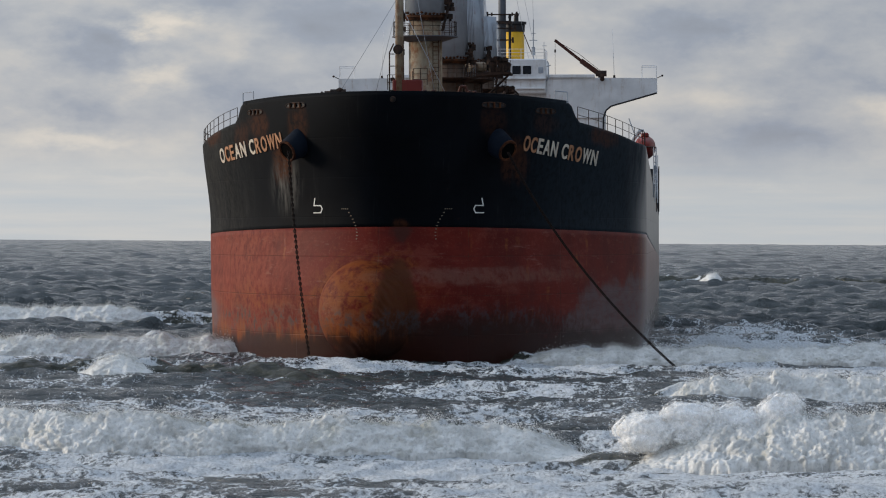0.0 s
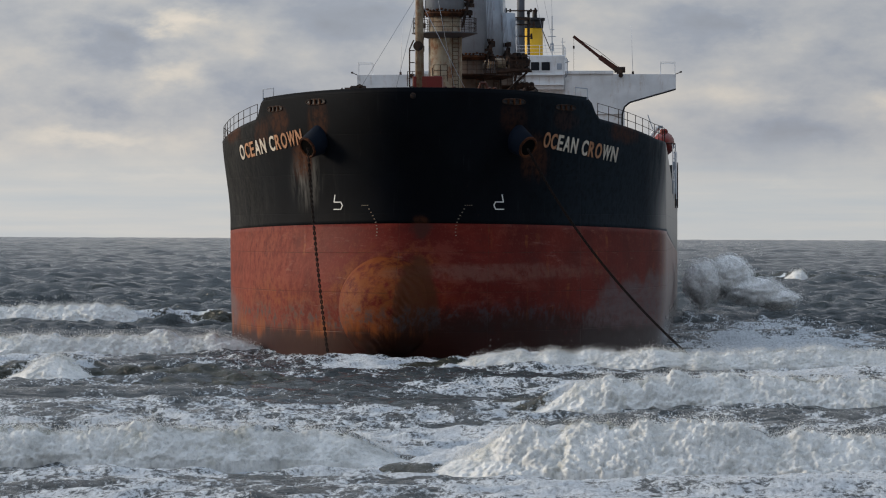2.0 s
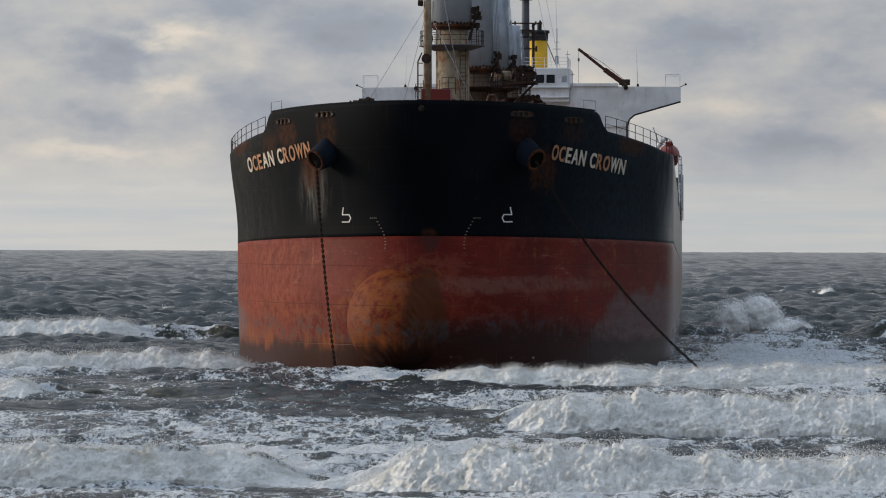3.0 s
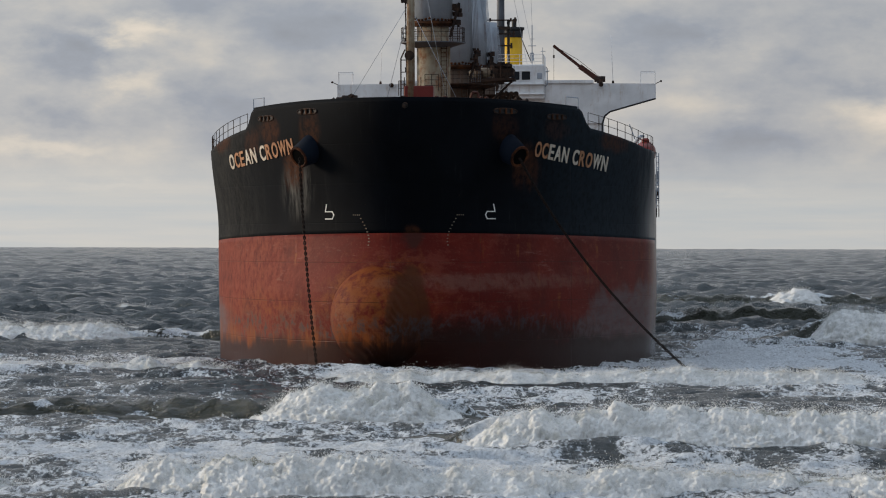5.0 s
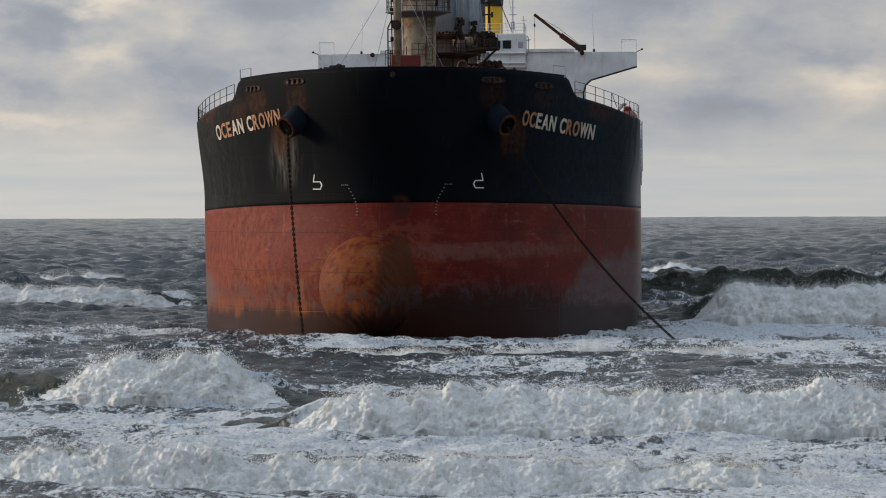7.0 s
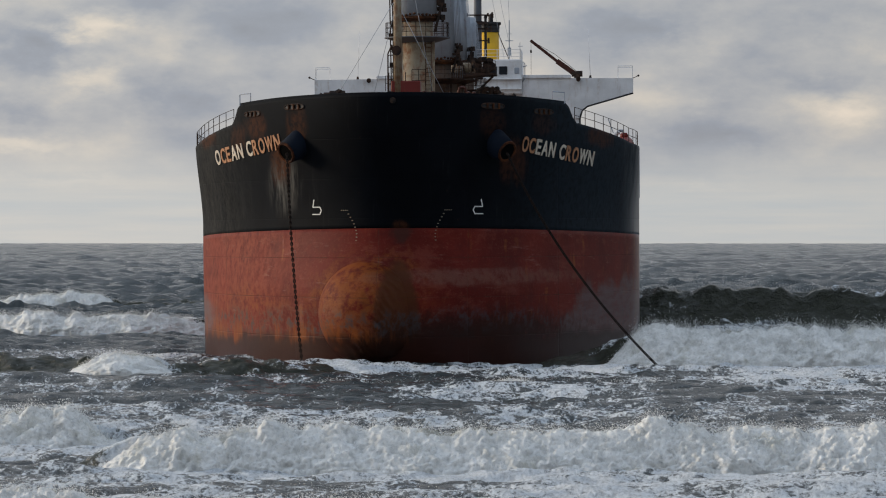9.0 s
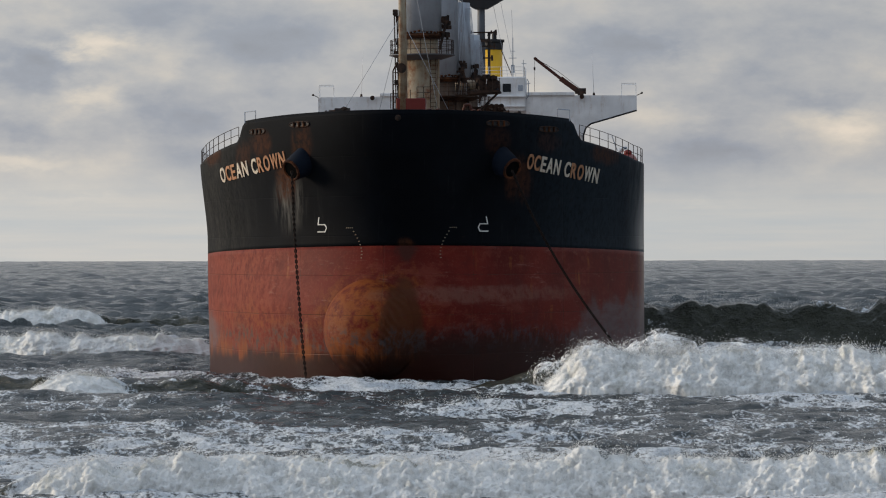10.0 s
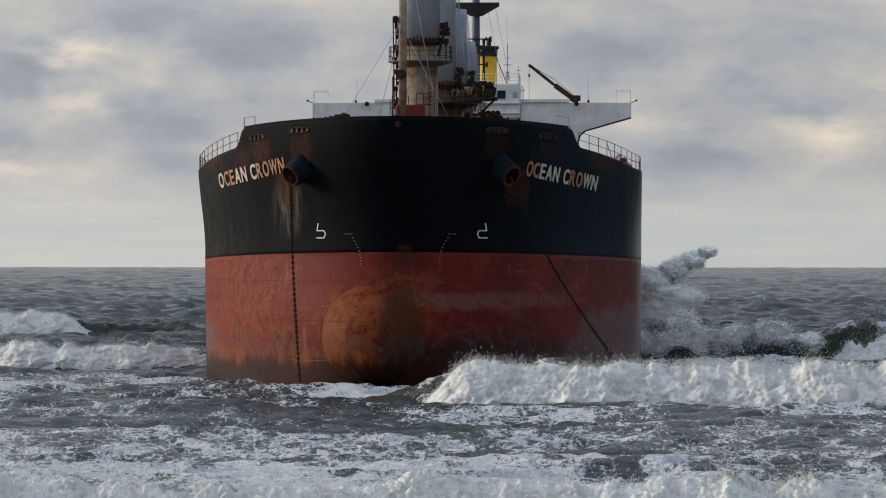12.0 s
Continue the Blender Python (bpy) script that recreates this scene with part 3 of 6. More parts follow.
# ---- sea ----
def chop(X, Y, cell, seed=5, longest=34.0):
    """Height of the wind sea: many small trains that run to the shore, with sharpened crests."""
    rs = np.random.RandomState(seed)
    out = np.zeros_like(X)
    for lam in np.geomspace(longest, 1.2, 36):
        th = rs.normal(0, 0.45 + 0.3 * (1 - lam / longest))
        kx, ky = math.sin(th) * 2 * math.pi / lam, math.cos(th) * 2 * math.pi / lam
        ph = rs.uniform(0, 6.28)
        a = 0.036 * lam ** 0.44
        fade = sstep(2.2, 4.5, lam / cell)
        w = 0.5 + 0.5 * np.sin(kx * X + ky * Y + ph + 1.3 * np.sin(0.37 * kx * Y + 0.21 * ky * X + ph))
        out += a * fade * (2 * w ** 1.7 - 0.9)
    return out


def axis_x(Y):
    return 16.5 - 0.048 * Y


def build_sea():
    ys = [-4000.0, -800.0, -100.0, 0.0, 60.0, 90.0]
    y = 105.0
    while y < 4950:
        ys.append(y)
        y += 0.24 if y < 230 else (0.30 if y < 330 else 0.30 + (y - 330) * 0.0027)
    ys.append(4950.0)
    ys = np.array(ys)
    inner = np.linspace(-1, 1, 261)
    c = np.concatenate([[-40, -12, -4, -2, -1.4], inner, [1.4, 2, 4, 12, 40]])
    half = 0.118 * np.clip(ys, 60, None) + 4
    X = axis_x(ys)[:, None] + c[None, :] * half[:, None]
    X = np.clip(X, -4000, 4000)
    Y = np.broadcast_to(ys[:, None], X.shape).copy()
    cell = np.maximum(np.gradient(ys)[:, None] * 0.6, half[:, None] / 130)
    cell = np.broadcast_to(cell, X.shape)
    size = 0.34 + 0.22 * sstep(215, 300, Y) + 0.50 * sstep(300, 520, Y)
    patch = 0.35 + 1.3 * fbm(X / 30, Y / 45, 0 * X, 3, 3)
    Z = chop(X, Y, cell) * size * patch - 0.10
    Z += chop(X, Y, cell, 8, 7.5) * (0.10 + 0.70 * sstep(270, 480, Y)) * (0.5 + fbm(X / 14, Y / 30, 0 * X, 23, 3))
    inside = (np.abs(c) <= 1.01)[None, :]
    Z = np.where(inside, Z, 0.0)
    streak = fbm(X / 9, Y / 16, 0 * X, 11, 5)
    fine = fbm(X / 1.6, Y / 5.0, 0 * X, 19, 4)
    foam = 0.15 + 0.46 * sstep(225, 170, Y) + 0.34 * sstep(345, 285, Y) * (1 - sstep(225, 170, Y))
    foam += ((streak - 0.5) * 0.70 + (fine - 0.5) * 0.45) * sstep(700, 350, Y)
    foam += 0.22 * sstep(0.45, 1.0, Z) * sstep(300, 500, Y)
    foam += 0.30 * np.exp(-((X / 15) ** 2) - ((Y - 277) / 5) ** 2)
    # broken water along both sides of the ship
    foam += 0.62 * np.exp(-(((X - 24) / 12) ** 2) - ((Y - 345) / 60) ** 2)
    foam += 0.30 * np.exp(-(((X + 24) / 10) ** 2) - ((Y - 330) / 50) ** 2)
    sea = grid_mesh("water", X, Y, Z, SEA, None, np.clip(foam, 0, 1))
    tagged(sea, "grey-green stormy sea with streaks of white foam", "sea", "", "structure")


build_sea()


def breaker(name, label, left, right, height, front, back, foam_at, seed, flat=0.0, mist=0, step=0.10, lift=1.0):
    """A travelling wave: local x along the crest, front towards -y. foam_at: (from, to, softness) in metres along x."""
    th = thing(name, label, "breaking wave", "breaking waves")
    xs = np.arange(left, right + step, step)
    zero = 0 * xs
    rs = np.random.RandomState(seed)
    end = np.minimum(sstep(left, left + 11, xs), sstep(right, right - 11, xs))
    fx = sstep(foam_at[0], foam_at[0] + foam_at[2], xs) * sstep(foam_at[1], foam_at[1] - foam_at[2], xs)
    hx = end * height * (0.68 + 0.36 * fbm(xs / 8, zero, zero, seed, 3) + 0.22 * (fbm(xs / 2.2, zero + 5, zero, seed + 1, 3) - 0.5))
    hx = hx * (0.72 + 0.28 * fx)
    bend = 2.4 * (fbm(xs / 15, zero + 3, zero, seed + 2, 2) - 0.5) * 2 + 0.7 * (fbm(xs / 3.5, zero + 3, zero, seed + 3, 2) - 0.5)
    # the water body
    v = np.concatenate([np.linspace(-1, 0, 44)[:-1], np.linspace(0, 1, 28) ** 1.4])
    V, XX = np.meshgrid(v, xs, indexing="ij")
    HX, FX, BE = (np.broadcast_to(a, XX.shape) for a in (hx, fx, bend))
    YY = np.where(V < 0, V * front, V * back)
    face = np.where(V < 0, (1 + V) ** 1.7, (np.cos(np.clip(V, 0, 1) * math.pi) + 1) / 2)
    rim = sstep(0, 0.15, 1 - np.abs(V)) * np.broadcast_to(end, XX.shape)
    Z = HX * face - 0.55 + 0.20 * rim
    lean = np.where(V < 0, -(1 + V) ** 4 * 0.22 * HX, 0)
    rough = fbm(XX / 1.1, YY / 0.8, 0 * XX, seed + 5, 4) - 0.5
    Z = Z + rim * (chop(XX + 31 * seed, YY + 17 * seed, np.full(XX.shape, 0.25), 9, 9.0) * 0.75 + rough * 0.30)
    lace = fbm(XX / 3.2, YY / 2.2, 0 * XX, seed + 8, 5)
    foam = 0.20 + (lace - 0.5) * 1.1 + 0.26 * sstep(0.05, 0.5, V) + 0.42 * FX + flat + 0.22 * sstep(-0.55, -1.0, V) + 0.6 * FX * sstep(-0.5, -0.8, V)
    foam += 0.35 * sstep(0.86, 1.0, face) * sstep(0.42, 0.62, fbm(XX / 2.5, 0 * XX, 0 * XX, seed + 12, 3))
    body = grid_mesh("water_body", XX, YY + BE + lean, Z, WAVE, th, np.clip(foam, 0, 1))
    # the roller of foam that tumbles down the front
    if foam_at[1] > foam_at[0]:
        keep = fx > 0.02
        xr = xs[keep]
        hr, fr, br = hx[keep], fx[keep], bend[keep]
        w = np.linspace(0, 1, 84 if step < 0.08 else 60)
        W, XR = np.meshgrid(w, xr, indexing="ij")
        HR, FR, BR = (np.broadcast_to(a, XR.shape) for a in (hr, fr, br))
        ang = W * 0.74 * math.pi
        reach = (0.62 + 0.62 * fbm(XR / 5, 0 * XR, 0 * XR, seed + 21, 3) + 0.34 * (fbm(XR / 1.3, 3.5 * W, 0 * XR, seed + 22, 3) - 0.5)) * (0.55 + 0.45 * FR)
        crest = 0.68 + 0.62 * fbm(XR / 1.3, 0 * XR, 0 * XR, seed + 23, 4, 0.6)
        amp = FR ** 0.6 * np.clip(HR / 1.2, 0.4, 1.5)
        by = -0.1 * front - np.cos(ang) * 0.9 * front * reach
        bz = np.sin(ang) ** 0.9 * HR * (0.42 + 0.58 * sstep(0.0, 0.62, W)) * (0.15 + 0.85 * FR) * (1 + (crest - 1) * sstep(0.2, 0.6, W))
        # billows of three sizes, and fine broken grain
        wob = 0.5 * (fbm(XR / 1.4, by / 1.4, bz / 1.4, seed + 33, 3) - 0.5)
        u0, u1, u2 = XR + wob, by + wob, bz + wob * 0.6
        disp = 0.17 * (domes(u0 / 0.85, u1 / 0.85, u2 / 0.85, seed + 31) - 0.55)
        disp += 0.16 * (domes(u0 / 0.40, u1 / 0.40, u2 / 0.40, seed + 32) - 0.55)
        disp += 0.13 * (domes(u0 / 0.19, u1 / 0.19, u2 / 0.19, seed + 35) - 0.55)
        disp += 0.13 * (fbm(XR / 0.12, by / 0.12, bz / 0.12, seed + 37, 2, 0.7) - 0.5)
        disp = disp * amp * 1.25
        ny, nz = -np.cos(ang), np.sin(ang) ** 0.5
        Yr = by + BR + ny * disp
        Zr = bz - 0.30 + nz * disp - 0.35 * (1 - FR) - 0.6 * (1 - sstep(0.0, 0.10, W))
        lip = sstep(0.55, 0.70, W) * sstep(0.50, 0.64, fbm(XR / 2.2, by / 2.0, 0 * XR, seed + 36, 4))
        roll = grid_mesh("foam_roller", XR, Yr, Zr, FROTH, th, lip)
        whole = roll.data.attributes.new("whole", "FLOAT", "POINT")
        whole.data.foreach_set("value", sstep(0.0, 0.5, FR).ravel().astype(np.float32))
        tagged(roll, "tumbling white foam")
        # drops torn off the crest and thrown before the front
        n = int((1300 if step < 0.06 else 800) * (foam_at[1] - foam_at[0])) + 2 * mist
        k = rs.randint(0, len(xr), n)
        r = np.clip(rs.normal(0.62, 0.22, n), 0.05, 0.95)
        ri = (r * (len(w) - 1)).astype(int)
        up = rs.exponential(0.085, n) * (0.5 + height * 0.4) * lift * sstep(0.35, 0.8, fr[k])
        cx = xr[k] + rs.normal(0, 0.12, n)
        cy = Yr[ri, k] + ny[ri, k] * up * 0.6
        cz = Zr[ri, k] + up * (0.3 + nz[ri, k])
        far = 1.0 if step < 0.06 else 1.5
        flakes("spray", cx, cy, cz, rs, 0.005 * far, 0.015 * far, SPRAY, th)
    return th


def flakes(name, cx, cy, cz, rs, lo, hi, material, parent, label=""):
    """Many small torn blobs of spray in one mesh."""
    n = len(cx)
    base = np.array([(1, 0, -0.7), (-1, 0, -0.7), (0, 1, 0.7), (0, -1, 0.7)], float)
    size = rs.uniform(lo, hi, n) * rs.uniform(0.5, 1.6, n)
    rot = rs.uniform(0, 6.28, n)
    c, s = np.cos(rot), np.sin(rot)
    bx = base[None, :, 0] * c[:, None] - base[None, :, 1] * s[:, None]
    by = base[None, :, 0] * s[:, None] + base[None, :, 1] * c[:, None]
    bz = np.broadcast_to(base[None, :, 2], bx.shape) * rs.uniform(0.6, 1.5, (n, 1))
    co = np.stack([cx[:, None] + bx * size[:, None], cy[:, None] + by * size[:, None], cz[:, None] + bz * size[:, None]], -1).reshape(-1, 3)
    f = np.array([(0, 1, 2), (0, 3, 1), (0, 2, 3), (1, 3, 2)])
    faces = (np.arange(n)[:, None, None] * 4 + f[None]).reshape(-1, 3)
    me = bpy.data.meshes.new(name)
    me.vertices.add(len(co))
    me.vertices.foreach_set("co", co.ravel())
    me.loops.add(faces.size)
    me.loops.foreach_set("vertex_index", faces.ravel().astype(np.int32))
    me.polygons.add(len(faces))
    me.polygons.foreach_set("loop_start", np.arange(0, faces.size, 3, dtype=np.int32))
    me.polygons.foreach_set("use_smooth", np.zeros(len(faces), dtype=bool))
    me.update(calc_edges=True)
    me.materials.append(material)
    ob = new(name, me)
    ob.parent = parent
    return tagged(ob, label, "", "", "stuff")


def cloud(th, name, blobs, n, seed, lo=0.02, hi=0.06):
    """Loose airborne drops: blobs are (x, y, z, rx, ry, rz, share); thin towards their rims, gathered into wisps."""
    rs = np.random.RandomState(seed)
    tot = sum(b[6] for b in blobs)
    px, py, pz = [], [], []
    for x, y, z, rx, ry, rz, share in blobs:
        g = rs.normal(0, 0.5, (int(n * share / tot * 2.5), 3))
        px.append(x + g[:, 0] * rx), py.append(y + g[:, 1] * ry), pz.append(z + g[:, 2] * rz)
    px, py, pz = (np.concatenate(v) for v in (px, py, pz))
    wisp = fbm(px / 1.1 + 0.6 * pz, py / 1.5, pz / 0.8, seed, 4, 0.6)
    keep = rs.uniform(0, 1, len(px)) < sstep(0.25, 0.7, wisp)
    flakes(name, px[keep], py[keep], pz[keep], rs, lo, hi, SPRAY, th, "drifting white spray")


def plume(name, label, blobs, n, seed, lo=0.02, hi=0.06, cell=0.8, thin=False):
    """A burst of spray: billowing torn shells with loose drops round them."""
    th = thing(name, label, "spray plume")
    a, e = np.meshgrid(np.linspace(0, 2 * math.pi, 120), np.linspace(-math.pi / 2, math.pi / 2, 76))
    qx, qy, qz = np.cos(e) * np.cos(a), np.cos(e) * np.sin(a), np.sin(e)
    for j, (x, y, z, rx, ry, rz, share) in enumerate(blobs):
        for grow, mat in ((0.8, SPUME_THIN), (1.0, SPUME_RAG)) if thin else ((0.80, SPUME), (0.94, SPUME_THIN), (1.06, SPUME_RAG)):
            rad = grow * (0.72 + 0.56 * fbm(qx * 1.6 + 9, qy * 1.6, qz * 1.6 + 3 * j, seed + j, 3))
            px, py, pz = x + qx * rad * rx, y + qy * rad * ry, z + qz * rad * rz
            d = 0.30 * cell * (domes(px / cell, py / cell, pz / cell, seed) - 0.5) + 0.16 * cell * (domes(px / cell * 2.3, py / cell * 2.3, pz / cell * 2.3, seed + 1) - 0.5)
            tagged(grid_mesh("spray_puff", px + qx * d, py + qy * d, pz + qz * d, mat, th), "billowing white spray")
    cloud(th, "loose_spray", blobs, n, seed, lo, hi)
    return th


near_row = breaker("near_breaker", "low near-shore breaker of white foam", -26, 17, 1.45, 2.3, 5.0, (-25, 16, 6), 11, 0.15, 0, 0.05)
near_burst = breaker("bursting_breaker", "bursting breaker of white foam close to the shore", -5, 37, 1.65, 3.4, 7.0, (-1, 36, 5), 23, 0.32, 2500, 0.05)
second_row = breaker("rolling_breaker", "long rolling breaker with a thick white crest", -8, 52, 1.65, 3.6, 8.0, (-1, 51, 6), 37, 0.28, 2500, 0.055)
bow_wave = breaker("bow_breaker", "small white breaker running past the ship's bow", -6, 42, 1.05, 2.5, 6.0, (-1, 40, 6), 41, 0.22, 0, 0.07)
dark_swell = breaker("dark_swell", "dark steep wave with a small white crest", -30, 14, 1.75, 4.2, 9.0, (-6, 9.5, 5.5), 53, -0.06, 600, 0.07)
left_swell = breaker("capped_swell", "dark swell with broken white caps", -24, 20, 1.35, 5.5, 8.0, (-4, 4, 3.8), 57, -0.15, 200)
small_cap = breaker("small_breaker", "small white-capped wave beside the bow", -22, 18, 1.25, 4.0, 7.0, (-5, 5, 4.5), 59, -0.12, 200)
outer_left = breaker("outer_breaker", "outer breaker of white foam beside the ship", -32, 30, 1.9, 4.0, 10.0, (-30, 16, 9), 61, 0.12, 0, 0.13)
next_left = breaker("following_breaker", "long white breaker that follows towards the ship's side", -32, 38, 1.9, 4.0, 10.0, (-30, 28, 9), 63, 0.12, 0, 0.13)
mid_left = breaker("inner_breaker", "low white breaker beside the ship's bow", -18, 16, 1.35, 2.6, 6.0, (-16, 13, 7), 67, 0.18, 0, 0.1)
far_left = breaker("far_breaker", "far wave breaking white", -20, 26, 2.5, 4.5, 9.0, (-17, 8, 8), 71, -0.10, 0, 0.15)
distant_cap = breaker("distant_breaker", "distant swell with a white cap", -34, 34, 2.6, 7.0, 14.0, (-10, -3, 3.4), 73, -0.15, 0, 0.25)
late_cap = breaker("distant_breaker", "distant swell with a small white peak", -30, 34, 1.9, 7.0, 14.0, (-7, 4, 4.5), 77, -0.15, 0, 0.25)
big_right = breaker("big_breaker", "high breaker of white foam beside the ship", -7, 42, 2.5, 5.0, 10.0, (-1, 40, 5), 83, 0.15, 6000, 0.1)
dark_wall = breaker("steep_wave", "steep dark wave beside the ship's side", -20, 40, 6.8, 7.5, 13.0, (15, 38, 14), 97, -0.12, 3000, 0.15, 1.8)
cloud(dark_wall, "spindrift", [(-7 + 5 * k_, 2.5, 3.4 + 0.5 * math.sin(1.3 * k_), 4.0, 2.2, 0.9, 1.0) for k_ in range(7)], 3500, 301, 0.008, 0.03)
cloud(big_right, "spindrift", [(6 + 6 * k_, 1.2, 2.1, 3.4, 1.6, 0.7, 1.0) for k_ in range(5)], 3000, 302, 0.006, 0.022)
plume_a = plume("spray_plume", "white burst of spray at the ship's side", ((-1.0, 0, 2.4, 2.2, 2.0, 2.6, 1.0), (1.4, 0.5, 2.9, 2.6, 2.0, 2.2, 1.2), (3.8, 0, 1.7, 2.8, 2.0, 1.5, 1.0), (6.2, 0, 0.9, 2.4, 1.6, 1.0, 0.6)), 5000, 3, 0.01, 0.035)
plume_b = plume("spray_burst", "white burst of spray thrown up at the ship's side", ((-0.8, 0, 0.6, 3.2, 2.2, 2.4, 1.2), (0.2, 0, 3.4, 3.4, 1.8, 2.0, 1.4), (1.0, 0, 5.0, 3.0, 1.6, 1.4, 1.0), (-0.8, 0, 6.4, 2.4, 1.2, 1.6, 0.7),
                                                                                     (1.6, 0, 7.7, 1.6, 1.0, 1.0, 0.4), (3.2, 0, 8.5, 1.3, 0.9, 0.8, 0.28), (4.6, 0, 9.2, 0.9, 0.8, 0.5, 0.12)), 5000, 8, 0.01, 0.035)
plume_c = plume("shore_burst", "white burst of spray over a near breaker", ((0.9, 0, 0.7, 1.2, 0.8, 0.8, 0.8), (2.5, 0.1, 1.0, 1.2, 0.8, 0.9, 1.0), (4.2, 0, 0.9, 1.2, 0.8, 0.8, 0.9), (5.9, 0.1, 1.25, 1.0, 0.8, 1.0, 1.0), (7.1, 0, 0.7, 0.9, 0.8, 0.7, 0.6)), 9000, 15, 0.004, 0.014, 0.5)
plume_d = plume("side_spray", "drifting white spray over the breaker beside the bow", ((1.4, 0, 1.4, 1.6, 1.3, 1.2, 0.6), (4.0, 0, 2.3, 2.4, 1.3, 1.4, 1.0), (8.0, 0, 2.7, 3.0, 1.3, 1.4, 1.2), (12.5, 0, 2.5, 3.0, 1.3, 1.2, 1.0), (17.5, 0, 2.3, 3.0, 1.3, 1.1, 0.9)), 6000, 21, 0.006, 0.022, 0.7, True)

plume_e = plume("spray_bank", "bank of white spray before the steep wave", [(1.4 + 2.6 * k_, 0, 1.6 + 0.5 * math.sin(2.1 * k_), 2.2, 1.6, 1.5 - 0.1 * k_, 1.0) for k_ in range(6)], 9000, 29, 0.008, 0.03, 0.6, True)

# ---- ship ----
BEAM = 16.13
KEEL, PAINT_Z = -3.5, 8.8
HULL_P = 1 / 0.68
SHIP = thing("bulk_carrier", "rust-streaked black and red bulk carrier aground in surf", "ship", at=(0, STEM_Y, 0))


def lerp_knots(z, knots):
    for (z0, a), (z1, b) in zip(knots, knots[1:]):
        if z <= z1:
            u = min(1, max(0, (z - z0) / (z1 - z0)))
            u = u * u * (3 - 2 * u)
            return a + (b - a) * u
    return knots[-1][1]


def stem_at(z):
    return lerp_knots(z, ((-4, 3.0), (4.5, 1.2), (9, 2.6), (17.6, 0.0)))


def shoulder_at(z):
    return lerp_knots(z, ((-4, 42.0), (9, 40.0), (15.5, 34.0), (18, 34.0)))


def fullness(z):
    return lerp_knots(z, ((-4, 2.1), (9, 2.0), (16, 1.85), (18, 1.85)))


def hull_s(x, z):
    """Distance aft of the stem at which the hull is x wide on each side, at the height z."""
    a = min(abs(x) / BEAM, 1.0)
    u = 1 - max(0.0, 1 - a ** fullness(z)) ** (1 / HULL_P)
    return stem_at(z) + u * (shoulder_at(z) - stem_at(z))


def half_at(s, z):
    u = min(1, max(0, (s - stem_at(z)) / (shoulder_at(z) - stem_at(z))))
    return BEAM * (1 - (1 - u) ** HULL_P) ** (1 / fullness(z))


def hull_point(x, z, off=0.0):
    p = Vector((x, hull_s(x, z), z))
    if off:
        p += hull_normal(x, z) * off
    return p


def hull_normal(x, z):
    e = 0.05
    du = Vector((2 * e, hull_s(x + e, z) - hull_s(x - e, z), 0))
    dv = Vector((0, hull_s(x, z + e) - hull_s(x, z - e), 2 * e))
    n = du.cross(dv).normalized()
    return n if n.y < 0 else -n


def top_z(s):
    """Top edge of the bulwark: high round the bow, lower along the main deck."""
    if s <= 13.0:
        return 17.6 - 0.3 * (s / 13) ** 1.5
    if s <= 14.2:
        return 17.3 - 1.3 * (s - 13) / 1.2
    return 16.0 - 1.1 * min(1, (s - 14.2) / 14) - 0.029 * max(0, s - 28)


def hull_skin(name, lo_fn, hi_fn, material, rows, label, length=188.0):
    """Plating between two heights, port and starboard, as one shell."""
    ang = np.linspace(0, 1, 70)
    a = np.sin(ang * math.pi / 2)
    xs = np.concatenate([-a[::-1][:-1], a]) * BEAM
    aft = [length, 150, 110, 80, 60, 50, 45]
    cols = [("aft", -1, s) for s in aft] + [("bow", x, 0) for x in xs] + [("aft", 1, s) for s in aft[::-1]]
    n = len(cols)
    X, Y, Z = (np.zeros((rows, n)) for _ in range(3))
    for j, (kind, v, s) in enumerate(cols):
        for i in range(rows):
            f = i / (rows - 1)
            if kind == "aft":
                z = lo_fn(s) + (hi_fn(s) - lo_fn(s)) * f
                X[i, j], Y[i, j], Z[i, j] = v * BEAM, s, z
            else:
                q = hull_s(v, 17)
                z = lo_fn(q) + (hi_fn(q) - lo_fn(q)) * f
                X[i, j], Y[i, j], Z[i, j] = v, hull_s(v, z), z
    ob = grid_mesh(name, X, Y, Z, material, SHIP)
    sol = ob.modifiers.new("plate", "SOLIDIFY")
    sol.thickness, sol.offset = 0.12, -1
    return tagged(ob, label)


def paint_line(s):
    """The boot-top drops aft, as the ship is down by the stern."""
    return PAINT_Z + 0.03 - 0.015 * s


